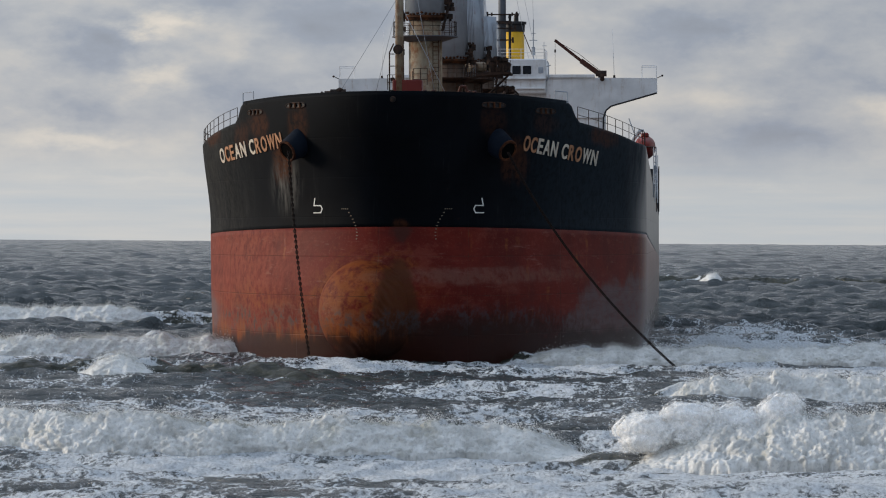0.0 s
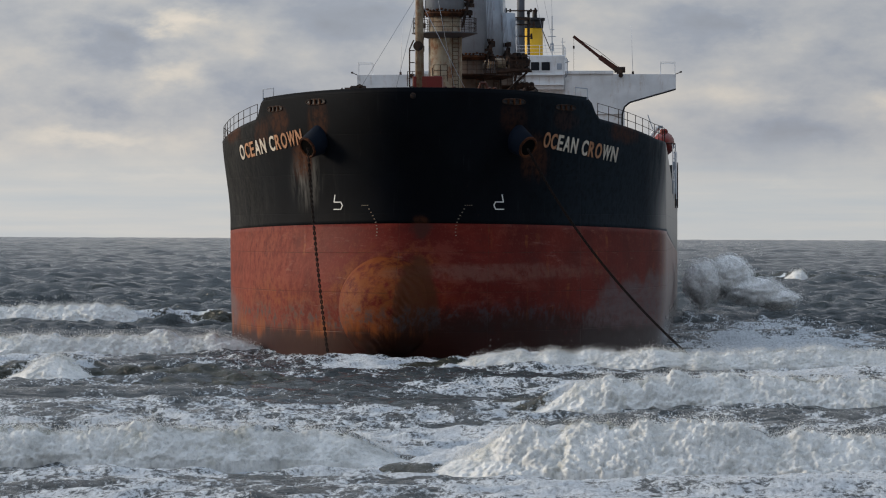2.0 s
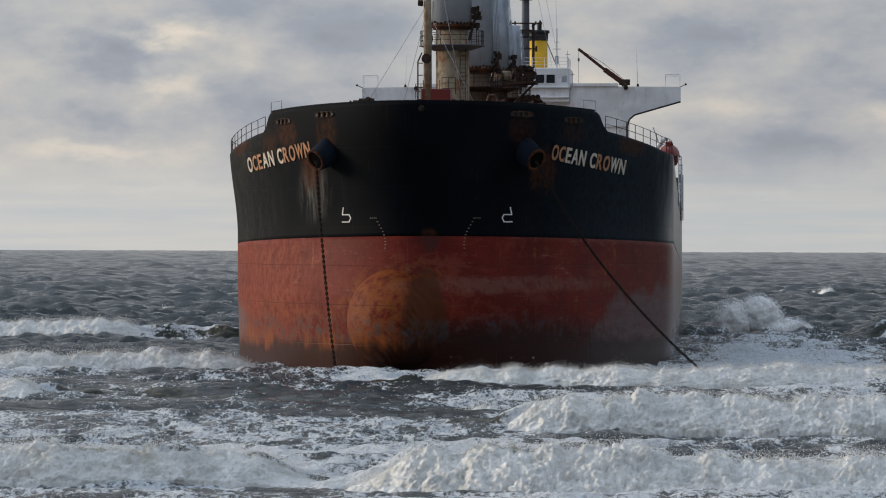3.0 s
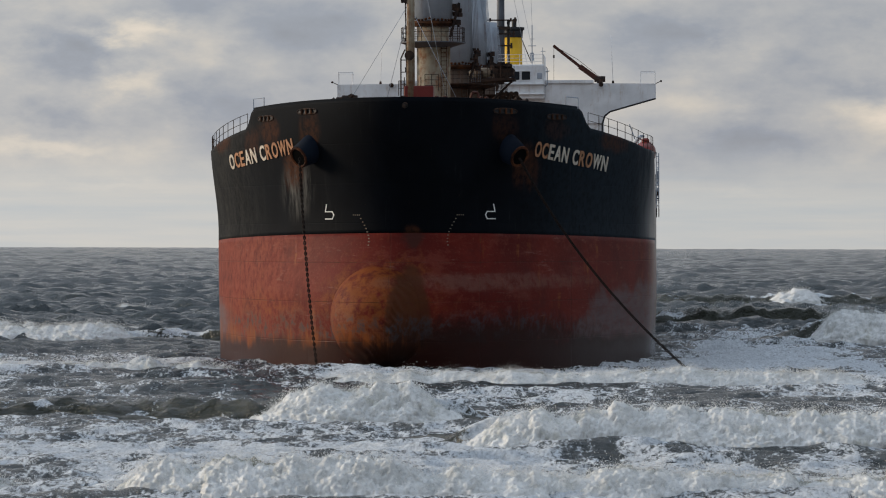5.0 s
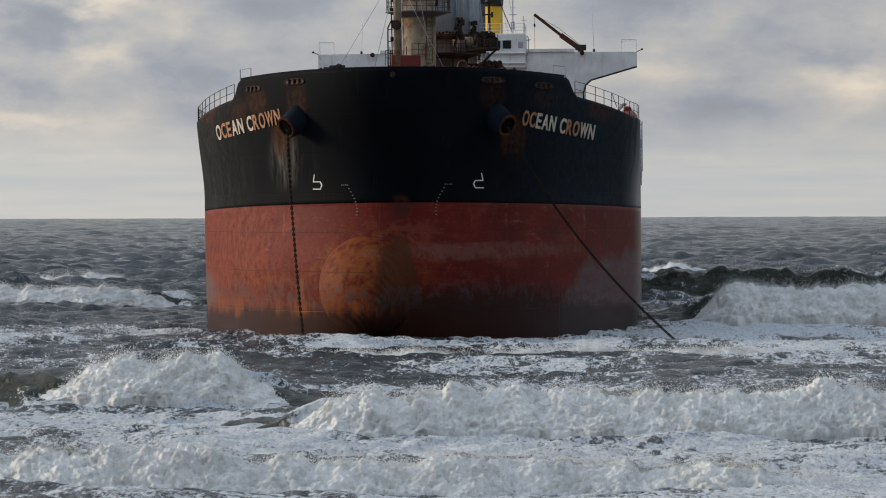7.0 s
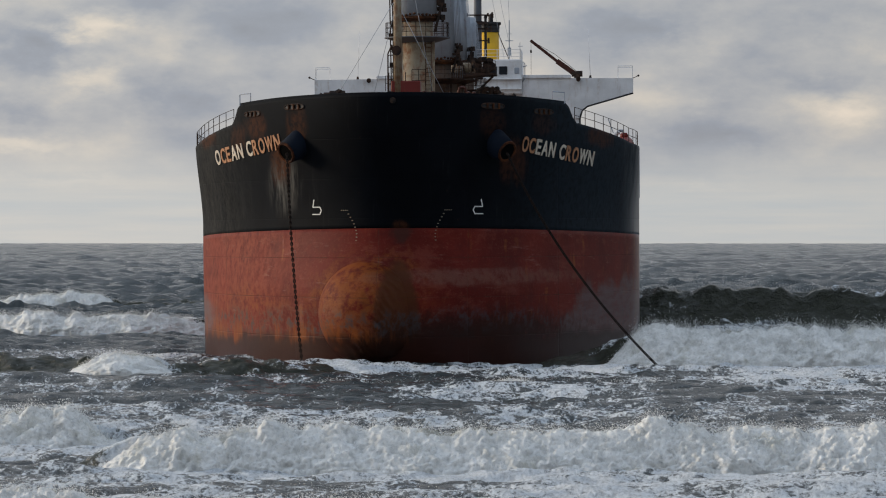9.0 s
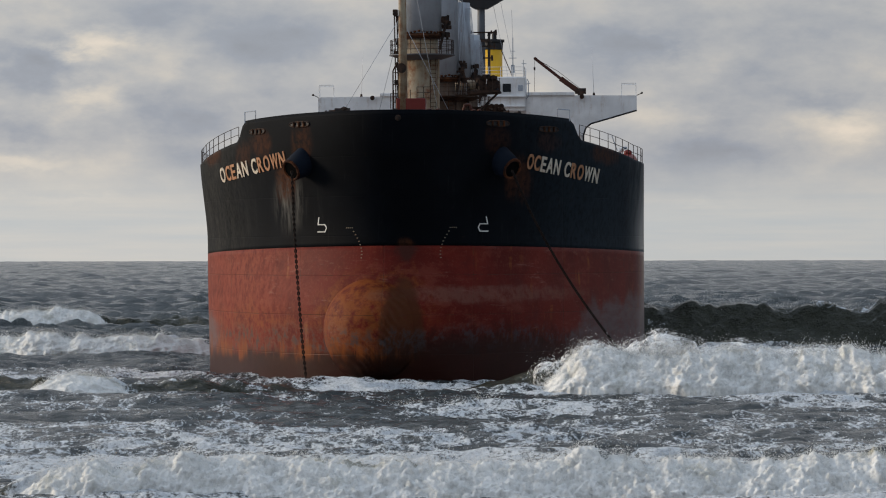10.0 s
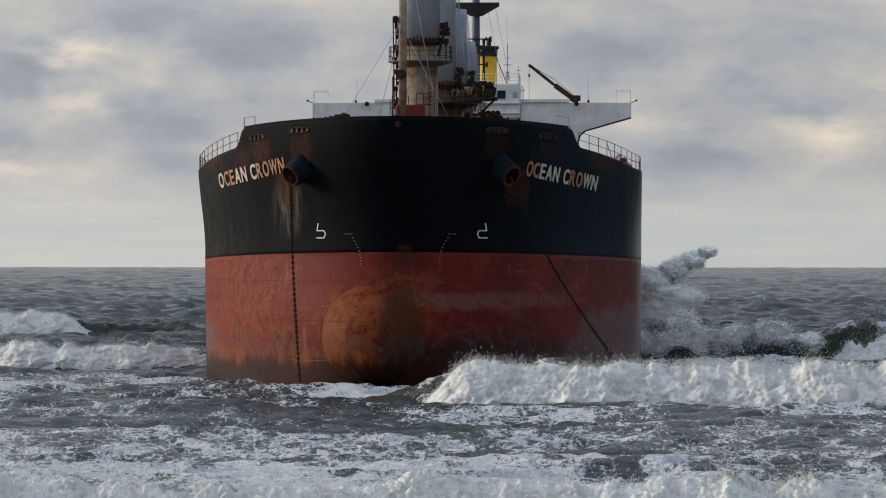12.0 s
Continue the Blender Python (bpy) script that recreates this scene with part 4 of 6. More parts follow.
def build_hull():
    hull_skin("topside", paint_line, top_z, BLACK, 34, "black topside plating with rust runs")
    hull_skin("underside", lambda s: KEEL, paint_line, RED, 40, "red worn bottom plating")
    # main deck, forecastle deck
    for nm, z, s0, s1, m in (("forecastle_deck", 16.4, 0.5, 14.0, DECKGREEN), ("main_deck", 13.8, 13.6, 187.5, DECKGREEN)):
        ss = np.linspace(s0, s1, 40)
        hb = []
        for s in ss:
            hb.append(max(0.02, half_at(s, z - 0.029 * max(0, s - 14)) - 0.4))
        X = np.array([[-h, 0, h] for h in hb])
        Y = np.repeat(ss[:, None], 3, 1)
        deck = grid_mesh(nm, X, Y, z - 0.029 * np.clip(Y - 14, 0, None), m, SHIP)
        deck.modifiers.new("plate", "SOLIDIFY").thickness = 0.1
    # transom
    bm = bmesh.new()
    box(bm, (0, 188.05, 6), (2 * BEAM, 0.2, 19))
    part("transom", bm, BLACK, SHIP)
    # bulb: a blunt, dented dome set a little to one side
    ang = np.linspace(0, 2 * math.pi, 97)
    t = np.linspace(0, 1, 60)
    T, A = np.meshgrid(t, ang, indexing="ij")
    yy = 6.0 - 7.0 * np.sin(T * math.pi / 2) ** 0.7
    r = np.cos(T * math.pi / 2) ** 0.75
    X = -1.72 + np.cos(A) * 3.5 * r
    Z = 3.3 + np.sin(A) * 3.6 * r
    fold = X + 0.95 - 0.16 * (Z - 3.3)
    yy = yy + np.where(fold < 0, -0.24 * fold, 0.80 * fold) * sstep(0.2, 0.7, T)
    crease = np.exp(-((X + 1.0 - 0.45 * (Z - 3.3)) / 0.8) ** 2)
    dent = 0.085 * np.sin(10.5 * (Z + 0.9 * X) + 7 * vnoise(X * 0.8, Z * 0.8, 0 * X, 4)) * crease
    dent = dent + 0.16 * (fbm(X / 1.4, Z / 1.4, 0 * X, 7, 3) - 0.5)
    ob = grid_mesh("bulbous_bow", X, yy + dent * sstep(0.1, 0.4, T), Z, BULB, SHIP)
    tagged(ob, "rusty dented bulbous bow")


BULB = hull_red("bulb_rust", 1.0)
build_hull()


def build_name(sign):
    """OCEAN CROWN along the bow plating, rising towards the stem."""
    word = "OCEAN CROWN"
    wide = {"O": 1.0, "C": 0.92, "E": 0.80, "A": 1.04, "N": 0.98, "R": 0.92, "W": 1.28, " ": 0.42}
    gap = 0.17
    total = sum(wide[ch] for ch in word) + gap * (len(word) - 1)
    x_in, x_out = (8.2, 12.85) if sign > 0 else (7.85, 13.35)
    rusty = (0, 1, 7, 8) if sign > 0 else (1, 2, 7, 8, 9, 10)
    tall = 1.02
    pos = 0.0
    for i, ch in enumerate(word):
        f0, f1 = pos / total, (pos + wide[ch]) / total
        pos += wide[ch] + gap
        if ch == " ":
            continue
        cu = bpy.data.curves.new("letter", "FONT")
        cu.body = ch
        cu.size = 1.4
        cu.extrude = 0.02
        cu.offset = 0.030
        tmp = new("letter_shape", cu)
        me = bpy.data.meshes.new_from_object(tmp.evaluated_get(bpy.context.evaluated_depsgraph_get()))
        bpy.data.objects.remove(tmp)
        lo = [min(v.co[k] for v in me.vertices) for k in (0, 1)]
        hi = [max(v.co[k] for v in me.vertices) for k in (0, 1)]
        for v in me.vertices:
            h = (v.co.y - lo[1]) / (hi[1] - lo[1])
            f = f0 + (f1 - f0) * (v.co.x - lo[0]) / (hi[0] - lo[0])
            u = f if sign > 0 else 1 - f
            x = sign * (x_in + (x_out - x_in) * u + 0.20 * (h - 0.5))
            z = (14.44 if sign > 0 else 14.66) - 0.86 * u + tall * (h - 0.5)
            v.co = hull_point(x, z, 0.05 + v.co.z)
        me.materials.append(RUSTLETTER if i in rusty else LETTER)
        ob = new("letter", me)
        ob.parent = SHIP


build_name(1)
build_name(-1)


def tube_path(bm, pts, r, seg=6):
    for a, b in zip(pts, pts[1:]):
        rod(bm, a, b, r, r, seg)


def prism(bm, prof, y0, y1):
    """A slab with the outline prof in x and z, from y0 to y1."""
    lo = [bm.verts.new((a, y0, b)) for a, b in prof]
    hi = [bm.verts.new((a, y1, b)) for a, b in prof]
    fs = [bm.faces.new(lo), bm.faces.new(hi[::-1])]
    for k in range(len(prof)):
        q = (k + 1) % len(prof)
        fs.append(bm.faces.new((lo[k], hi[k], hi[q], lo[q])))
    bmesh.ops.recalc_face_normals(bm, faces=fs)


def part_box(name, c, size, mat, parent, label="", bevel=0.03):
    bm = bmesh.new()
    box(bm, c, size, bevel)
    return part(name, bm, mat, parent, label)


def part_rod(name, a, b, r0, mat, parent, r1=None, seg=10, label=""):
    bm = bmesh.new()
    rod(bm, a, b, r0, r1, seg)
    return smooth_sides(part(name, bm, mat, parent, label))


def smooth_sides(ob):
    for f in ob.data.polygons:
        f.use_smooth = len(f.vertices) == 4
    return ob


def railing(name, pts, height, parent, mat, bars=3, post=0.028, label=""):
    """Posts and bars along a line of foot points."""
    bm = bmesh.new()
    for q in pts:
        rod(bm, q, (q[0], q[1], q[2] + height), post, post, 5)
    for k in range(bars):
        z = height * (k + 1) / bars
        tube_path(bm, [(q[0], q[1], q[2] + z) for q in pts], post * 0.8, 5)
    return part(name, bm, mat, parent, label)


# ---- superstructure ----
HOUSE_Y = 158.0


def build_house():
    y = HOUSE_Y
    house = part_box("accommodation", (0, y + 8, 17.6), (21.4, 15.6, 13.2), WHITE, SHIP, "white accommodation block with rust stains", 0.1)
    for sx in (-1, 1):
        bm = bmesh.new()
        prism(bm, [(sx * a, b) for a, b in ((10.72, 20.2), (10.95, 20.95), (11.5, 21.4), (BEAM, 22.72), (BEAM, 24.2), (4.95, 24.3), (4.95, 20.2))], y, y + 3.2)
        wing = part("bridge_wing", bm, WHITE, SHIP, "white bridge wing with rust weeps")
        bm = bmesh.new()
        edge = [(sx * a, y - 0.05, b) for a, b in ((10.72, 18.5), (10.74, 20.2), (10.97, 20.93), (11.5, 21.37), (BEAM, 22.69))]
        tube_path(bm, edge, 0.085, 6)
        part("underside_edge", bm, SOOT, wing, "dark edge strip")
        bm = bmesh.new()
        tube_path(bm, [(sx * 14.6, y + 0.3, 24.15), (sx * 14.6, y + 0.3, 25.45), (sx * 16.05, y + 0.3, 25.45), (sx * 16.05, y + 0.3, 24.15)], 0.035, 5)
        part("wing_frame", bm, WHITE, wing)
        bm = bmesh.new()
        tube_path(bm, [(sx * 14.6, y + 1.6, 24.15), (sx * 14.6, y + 1.6, 25.35), (sx * 16.05, y + 1.6, 25.35), (sx * 16.05, y + 1.6, 24.15)], 0.03, 5)
        part("wing_frame", bm, WHITE, wing)
        bm = bmesh.new()
        tube_path(bm, [(sx * 16.1, y + 0.2, 24.2), (sx * 16.6, y + 0.1, 24.42)], 0.04, 5)
        ball(bm, (sx * 16.65, y + 0.1, 24.45), (0.14, 0.14, 0.12), 1)
        part("wing_lamp", bm, DARK, wing)
        # ledge of the wing's front bulwark
        part_box("wing_ledge", (sx * 7.4, y - 0.12, 24.42), (4.9, 0.22, 0.32), WHITE, wing, "", 0.02)
        part_rod("whip_antenna", (sx * 11.8, y + 1, 24.2), (sx * 11.6, y + 1, 29.2), 0.035, WHITE, wing, 0.012, 5)
        part_rod("antenna_foot", (sx * 11.8, y + 1, 24.2), (sx * 11.8, y + 1, 24.55), 0.14, DARK, wing, 0.1, 8)
        bm = bmesh.new()
        rod(bm, (sx * 10.6, y - 0.15, 24.15), (sx * 10.6, y - 0.4, 24.1), 0.2, 0.24, 12)
        part("search_light", bm, DARK, wing)
    for px, pz in ((7.4, 21.7), (-7.4, 21.7), (9.0, 18.9), (-9.0, 18.9)):
        part_box("porthole", (px, y + 0.17, pz), (0.62, 0.1, 0.85), GLASS, house, "dark window", 0.04)
    wh = part_box("wheelhouse", (0, y + 3.6, 24.4), (9.8, 8.4, 3.5), WHITE, SHIP, "white wheelhouse with black windows", 0.1)
    for k in range(7):
        cx = -3.4 + 1.07 * k
        win = part_box("window", (cx, y - 0.61, 25.02), (0.84, 0.1, 0.84), GLASS, wh, "black bridge window", 0.06)
        bm = bmesh.new()
        for dx, dz, sx, sz in ((0, 0.46, 1.0, 0.06), (0, -0.46, 1.0, 0.06), (-0.47, 0, 0.06, 0.86), (0.47, 0, 0.06, 0.86)):
            box(bm, (cx + dx, y - 0.63, 25.02 + dz), (sx, 0.09, sz))
        part("window_frame", bm, WHITE, win)
    part_box("corner_window", (4.4, y - 0.61, 25.0), (0.5, 0.1, 0.62), GREY, wh, "pale shuttered window", 0.05)
    part_box("corner_window", (-4.4, y - 0.61, 25.0), (0.5, 0.1, 0.62), GREY, wh, "pale shuttered window", 0.05)
    part_box("sill_ledge", (0, y - 0.75, 24.15), (9.9, 0.5, 0.1), WHITE, wh, "", 0.02)
    part_box("lower_ledge", (0, y - 0.75, 23.15), (9.9, 0.35, 0.1), WHITE, wh, "", 0.02)
    pts = [(-4.8 + 1.2 * k, y - 0.4, 26.1) for k in range(9)]
    railing("roof_rail", pts, 1.05, wh, WHITE, 3)
    railing("roof_side_rail", [(4.8, y - 0.4 + 1.5 * k, 26.1) for k in range(6)], 1.05, wh, WHITE, 3)
    # lattice aerials beside the funnel
    bm = bmesh.new()
    tube_path(bm, [(3.6, y + 1, 26.1), (3.6, y + 1, 30.2)], 0.06, 5)
    tube_path(bm, [(3.2, y + 1, 28.1), (4.0, y + 1, 28.1)], 0.04, 5)
    tube_path(bm, [(3.35, y + 1, 28.8), (3.85, y + 1, 28.8)], 0.03, 5)
    tube_path(bm, [(3.6, y + 1, 30.2), (3.5, y + 1, 33.0)], 0.018, 4)
    box(bm, (3.6, y + 1, 27.0), (0.35, 0.3, 0.8))
    part("aerial", bm, GREY, wh)
    bm = bmesh.new()
    tube_path(bm, [(4.7, y + 0.2, 26.1), (4.7, y + 0.2, 27.9)], 0.035, 5)
    tube_path(bm, [(4.5, y + 0.2, 27.5), (5.0, y + 0.2, 27.5)], 0.03, 5)
    part("small_aerial", bm, GREY, wh)
    bm = bmesh.new()
    tube_path(bm, [(4.95, y - 0.3, 23.9), (5.2, y - 0.4, 24.2), (5.2, y - 0.4, 25.7), (5.05, y - 0.4, 25.9)], 0.045, 5)
    tube_path(bm, [(5.0, y - 0.4, 25.4), (5.4, y - 0.5, 25.5)], 0.05, 5)
    part("lamp_bracket", bm, GREY, wh)


build_house()


def build_mast():
    """Radar mast on the wheelhouse roof."""
    y, x = HOUSE_Y + 3.0, 0.35
    m = part_rod("radar_mast", (x, y, 26.0), (x, y, 37.0), 0.42, STEEL, SHIP, 0.36, 20, "grey radar mast with platforms")
    bm = bmesh.new()
    prism(bm, [(x - 2.35, 34.5), (x + 2.35, 34.5), (x + 2.35, 34.2), (x + 0.6, 33.2), (x - 0.6, 33.2), (x - 2.35, 34.2)], y - 0.9, y + 0.9)
    part("mast_platform", bm, SOOT, m, "dark mast platform")
    railing("mast_rail", [(x - 2.3 + 0.92 * k, y - 0.85, 34.5) for k in range(6)], 1.05, m, WHITE, 2, 0.03)
    for z, w in ((30.8, 1.5), (29.4, 1.35), (28.2, 1.1)):
        bm = bmesh.new()
        tube_path(bm, [(x - w, y - 0.5, z), (x + w, y - 0.5, z)], 0.07, 6)
        for sx in (-1, 1):
            rod(bm, (x + sx * w, y - 0.5, z - 0.28), (x + sx * w, y - 0.5, z + 0.28), 0.13, 0.1, 8)
            rod(bm, (x + sx * w * 0.7, y - 0.5, z - 0.15), (x + sx * w * 0.7, y - 0.5, z + 0.2), 0.09, 0.09, 8)
        part("light_arm", bm, DARK, m)
    bm = bmesh.new()
    rod(bm, (x, y, 29.85), (x, y, 30.15), 1.1, 0.95, 16)
    part("mast_collar", bm, DARK, m)
    bm = bmesh.new()
    rod(bm, (x + 0.8, y - 0.3, 26.2), (x + 0.8, y - 0.3, 30.6), 0.15, 0.14, 10)
    ball(bm, (x + 0.8, y - 0.3, 30.6), (0.2, 0.2, 0.3), 1)
    part("exhaust_pipe", bm, SOOT, m)
    bm = bmesh.new()
    for dx in (1.2, 2.0):
        tube_path(bm, [(x + dx, y, 33.8), (x + dx + 1.5, y, 26.3)], 0.016, 4)
    part("halyard", bm, GREY, m)


def build_funnel():
    y, x = HOUSE_Y + 14.0, 1.2
    f = part_rod("funnel", (x, y, 24.0), (x, y, 29.6), 1.0, YELLOW, SHIP, 1.0, 28, "yellow funnel with a black top")
    bm = bmesh.new()
    rod(bm, (x, y, 29.55), (x, y, 30.5), 1.03, 1.1, 28)
    rod(bm, (x, y, 30.35), (x, y, 30.62), 1.22, 1.22, 28)
    smooth_sides(part("funnel_cap", bm, SOOT, f, "black funnel cap"))
    bm = bmesh.new()
    rod(bm, (x + 0.15, y, 30.5), (x + 0.15, y, 31.3), 0.26, 0.24, 12)
    ball(bm, (x + 0.22, y, 31.35), (0.27, 0.3, 0.25), 1)
    part("exhaust_stack", bm, SOOT, f)
    bm = bmesh.new()
    tube_path(bm, [(x + 0.95, y - 1.1, 29.4), (x + 2.3, y - 4, 26.2)], 0.05, 5)
    part("funnel_stay", bm, DARK, f)


def build_boom():
    """Provision crane on the bridge wing deck, its jib raised inboard."""
    y = HOUSE_Y + 2.0
    post = part_rod("store_crane", (10.45, y, 23.6), (10.45, y, 24.9), 0.34, DARK, SHIP, 0.3, 14, "brown store crane with a raised jib")
    bm = bmesh.new()
    rod(bm, (9.9, y, 24.75), (11.0, y, 24.75), 0.3, 0.3, 12)
    part("winch_drum", bm, DARK, post)
    a, b, mid = Vector((10.2, y, 24.75)), Vector((5.75, y, 28.15)), Vector((8.4, y, 26.05))
    bm = bmesh.new()
    for p0, p1, w in ((a, mid, 0.26), (mid, b, 0.15)):
        d = (p1 - p0).normalized()
        q = d.to_track_quat("X", "Z").to_matrix().to_4x4()
        vs = bmesh.ops.create_cube(bm, size=1.0)["verts"]
        bmesh.ops.transform(bm, matrix=Matrix.Translation((p0 + p1) / 2) @ q @ Matrix.Diagonal(((p1 - p0).length, w * 1.4, w * 2, 1)), verts=vs)
    part("jib", bm, BOOM, post)
    bm = bmesh.new()
    tube_path(bm, [(5.7, y, 28.2), (8.2, y, 26.75), (10.4, y, 25.0)], 0.022, 4)
    tube_path(bm, [(5.78, y, 28.0), (5.78, y, 24.6)], 0.016, 4)
    rod(bm, (5.78, y, 26.9), (5.78, y, 27.2), 0.09, 0.09, 8)
    part("hoist_wire", bm, DARK, post)


build_mast()
build_funnel()
build_boom()


# ---- deck cranes ----
def deck_crane(s, top, seed, detail, pz=22.75):
    rs = random.Random(seed)
    ped = part_rod("deck_crane", (0, s, 9.5), (0, s, pz + 1.35), 1.18, CREAM if detail else DARKCREAM, SHIP, 1.18, 36, "grey deck crane on a rust-streaked cream pedestal")
    part_rod("housing", (0, s, pz + 1.55), (0, s, top), 1.45, GREY, ped, 1.36, 36, "grey-blue crane housing")
    bm = bmesh.new()
    rod(bm, (0, s, pz + 1.2), (0, s, pz + 1.42), 1.34, 1.5, 36)
    rod(bm, (0, s, pz + 1.42), (0, s, pz + 1.58), 1.52, 1.47, 36)
    for k in range(30):
        a = k * 0.2094
        ball(bm, (1.46 * math.cos(a), s + 1.46 * math.sin(a), pz + 1.66 + rs.uniform(-0.05, 0.08)), (0.13, 0.13, 0.1), 1)
    part("slewing_ring", bm, RUST, ped, "rusted slewing ring")
    bm = bmesh.new()
    rod(bm, (0, s, pz - 0.35), (0, s, pz - 0.02), 1.3, 2.35, 36)
    rod(bm, (0, s, pz - 0.02), (0, s, pz + 0.05), 2.4, 2.4, 36)
    part("platform", bm, STEEL if detail else DARK, ped, "dark grey service platform")
    ring = [(2.3 * math.cos(a), s + 2.3 * math.sin(a), pz + 0.05) for a in [radians(18 * k) for k in range(21)]]
    railing("platform_rail", ring, 1.05, ped, DARK, 3, 0.026)
    # ladder on the pedestal
    bm = bmesh.new()
    for dx in (-0.2, 0.2):
        tube_path(bm, [(0.85 + dx, s - 1.05, 15.5), (0.85 + dx, s - 1.05, pz)], 0.025, 5)
    z = 15.7
    while z < pz:
        tube_path(bm, [(0.65, s - 1.05, z), (1.05, s - 1.05, z)], 0.018, 4)
        z += 0.3
    part("ladder", bm, RUST, ped)
    part_rod("riser_pipe", (1.22, s - 0.75, 15.0), (1.22, s - 0.75, pz), 0.09, CREAM if detail else DARK, ped)
    # hoist gear beside the housing
    bm = bmesh.new()
    for k in range(14):
        box(bm, (1.62 + rs.uniform(-0.15, 0.3), s + rs.uniform(-0.7, 0.5), pz + 1.2 + rs.uniform(0, 1.6)), (rs.uniform(0.15, 0.5), rs.uniform(0.2, 0.5), rs.uniform(0.12, 0.45)), 0, rs.uniform(0, 1))
    tube_path(bm, [(1.95, s - 0.6, pz + 2.9), (1.3, s - 0.6, pz + 0.4)], 0.10, 6)
    part("hoist_gear", bm, DARK, ped, "dark rusted hoist gear")
    bm = bmesh.new()
    for k in range(16):
        box(bm, (-1.75 + rs.uniform(-0.15, 0.22), s + rs.uniform(-0.4, 0.6), pz - 3.2 + 0.42 * k), (rs.uniform(0.12, 0.4), rs.uniform(0.2, 0.5), rs.uniform(0.25, 0.55)))
    for k in range(3):
        tube_path(bm, [(-1.9 + 0.18 * k, s - 0.3, pz - 3.4), (-2.0 + 0.2 * k, s - 0.3, pz + 3.2)], 0.05, 5)
    part("jib_gear", bm, DARK, ped, "dark rusted jib foot")
    if detail:
        bm = bmesh.new()
        for k in range(2):
            tube_path(bm, [(-2.0, s - 1.5, 19.3 - 0.5 * k), (-1.4, s - 1.7, 19.35 - 0.5 * k), (-0.8, s - 1.55, 19.3 - 0.5 * k)], 0.035, 5)
        for dx in (-2.0, -0.8):
            tube_path(bm, [(dx, s - 1.55, 15.0), (dx, s - 1.55, 20.2)], 0.035, 5)
        part("guard_cage", bm, DARK, ped)
    else:
        # jib and wire falls that lean back from the housing
        for k in range(7):
            part_rod("wire_fall", (1.0 + 0.08 * k, s - 1.2, top - 0.5), (1.25 + 0.14 * k, s + 0.5, pz + 0.2), 0.03, GREY, ped, 0.03, 4)
    return ped


deck_crane(35, 36.5, 1, True)
deck_crane(68, 36.5, 2, False, 20.9)
deck_crane(98, 30.2, 3, False, 21.9)
deck_crane(124, 28.7, 4, False, 21.9)


GRABS = [(3.2, 84, 22.05, 0.68), (3.85, 84, 19.3, 0.9)]
for k, (gx, gy, gz, gs) in enumerate(GRABS):
    bm = bmesh.new()
    rs_ = random.Random(40 + k)
    for sx in (-1, 1):
        prism(bm, [(gx + sx * a, gz + gs * b) for a, b in ((0.05, 1.2), (0.75, 1.45), (1.15, 1.0), (1.0, 0.3), (0.5, -0.1), (0.05, 0.0))], gy - 0.8, gy + 0.8)
    for j in range(12):
        box(bm, (gx + rs_.uniform(-0.9, 0.9), gy - 0.8 + rs_.uniform(-0.2, 0.2), gz + gs * rs_.uniform(0.0, 1.7)), (rs_.uniform(0.15, 0.6), 0.3, rs_.uniform(0.15, 0.5)), 0, rs_.uniform(0, 1.5))
    for j in range(4):
        rod(bm, (gx - 0.6 + 0.4 * j, gy - 0.9, gz + gs * 1.5), (gx - 0.6 + 0.4 * j, gy + 0.2, gz + gs * 1.55), 0.22, 0.22, 10)
    part("cargo_grab", bm, DARK, SHIP, "dark rusted cargo grab")
bm = bmesh.new()
prism(bm, [(1.2, 21.6), (4.4, 21.8), (4.4, 21.95), (-1.0, 21.95), (-1.0, 21.6)], 81.5, 86)
part("grab_stage", bm, DARK, SHIP)
bm = bmesh.new()
rod(bm, (0.75, 82.6, 22.42), (2.15, 82.6, 22.42), 0.42, 0.42, 20)
ball(bm, (0.75, 82.6, 22.42), (0.2, 0.41, 0.41), 2)
ball(bm, (2.15, 82.6, 22.42), (0.2, 0.41, 0.41), 2)
smooth_sides(part("air_tank", bm, CREAM, SHIP, "pale steel tank on the crane stage"))
bm = bmesh.new()
tube_path(bm, [(4.2, 82, 21.7), (2.4, 82, 20.0), (1.2, 82, 19.6)], 0.09, 6)
part("stage_brace", bm, DARK, SHIP)
railing("stage_rail", [(1.0 + 0.56 * k, 81.6, 21.95) for k in range(7)], 1.0, SHIP, DARK, 3, 0.026)


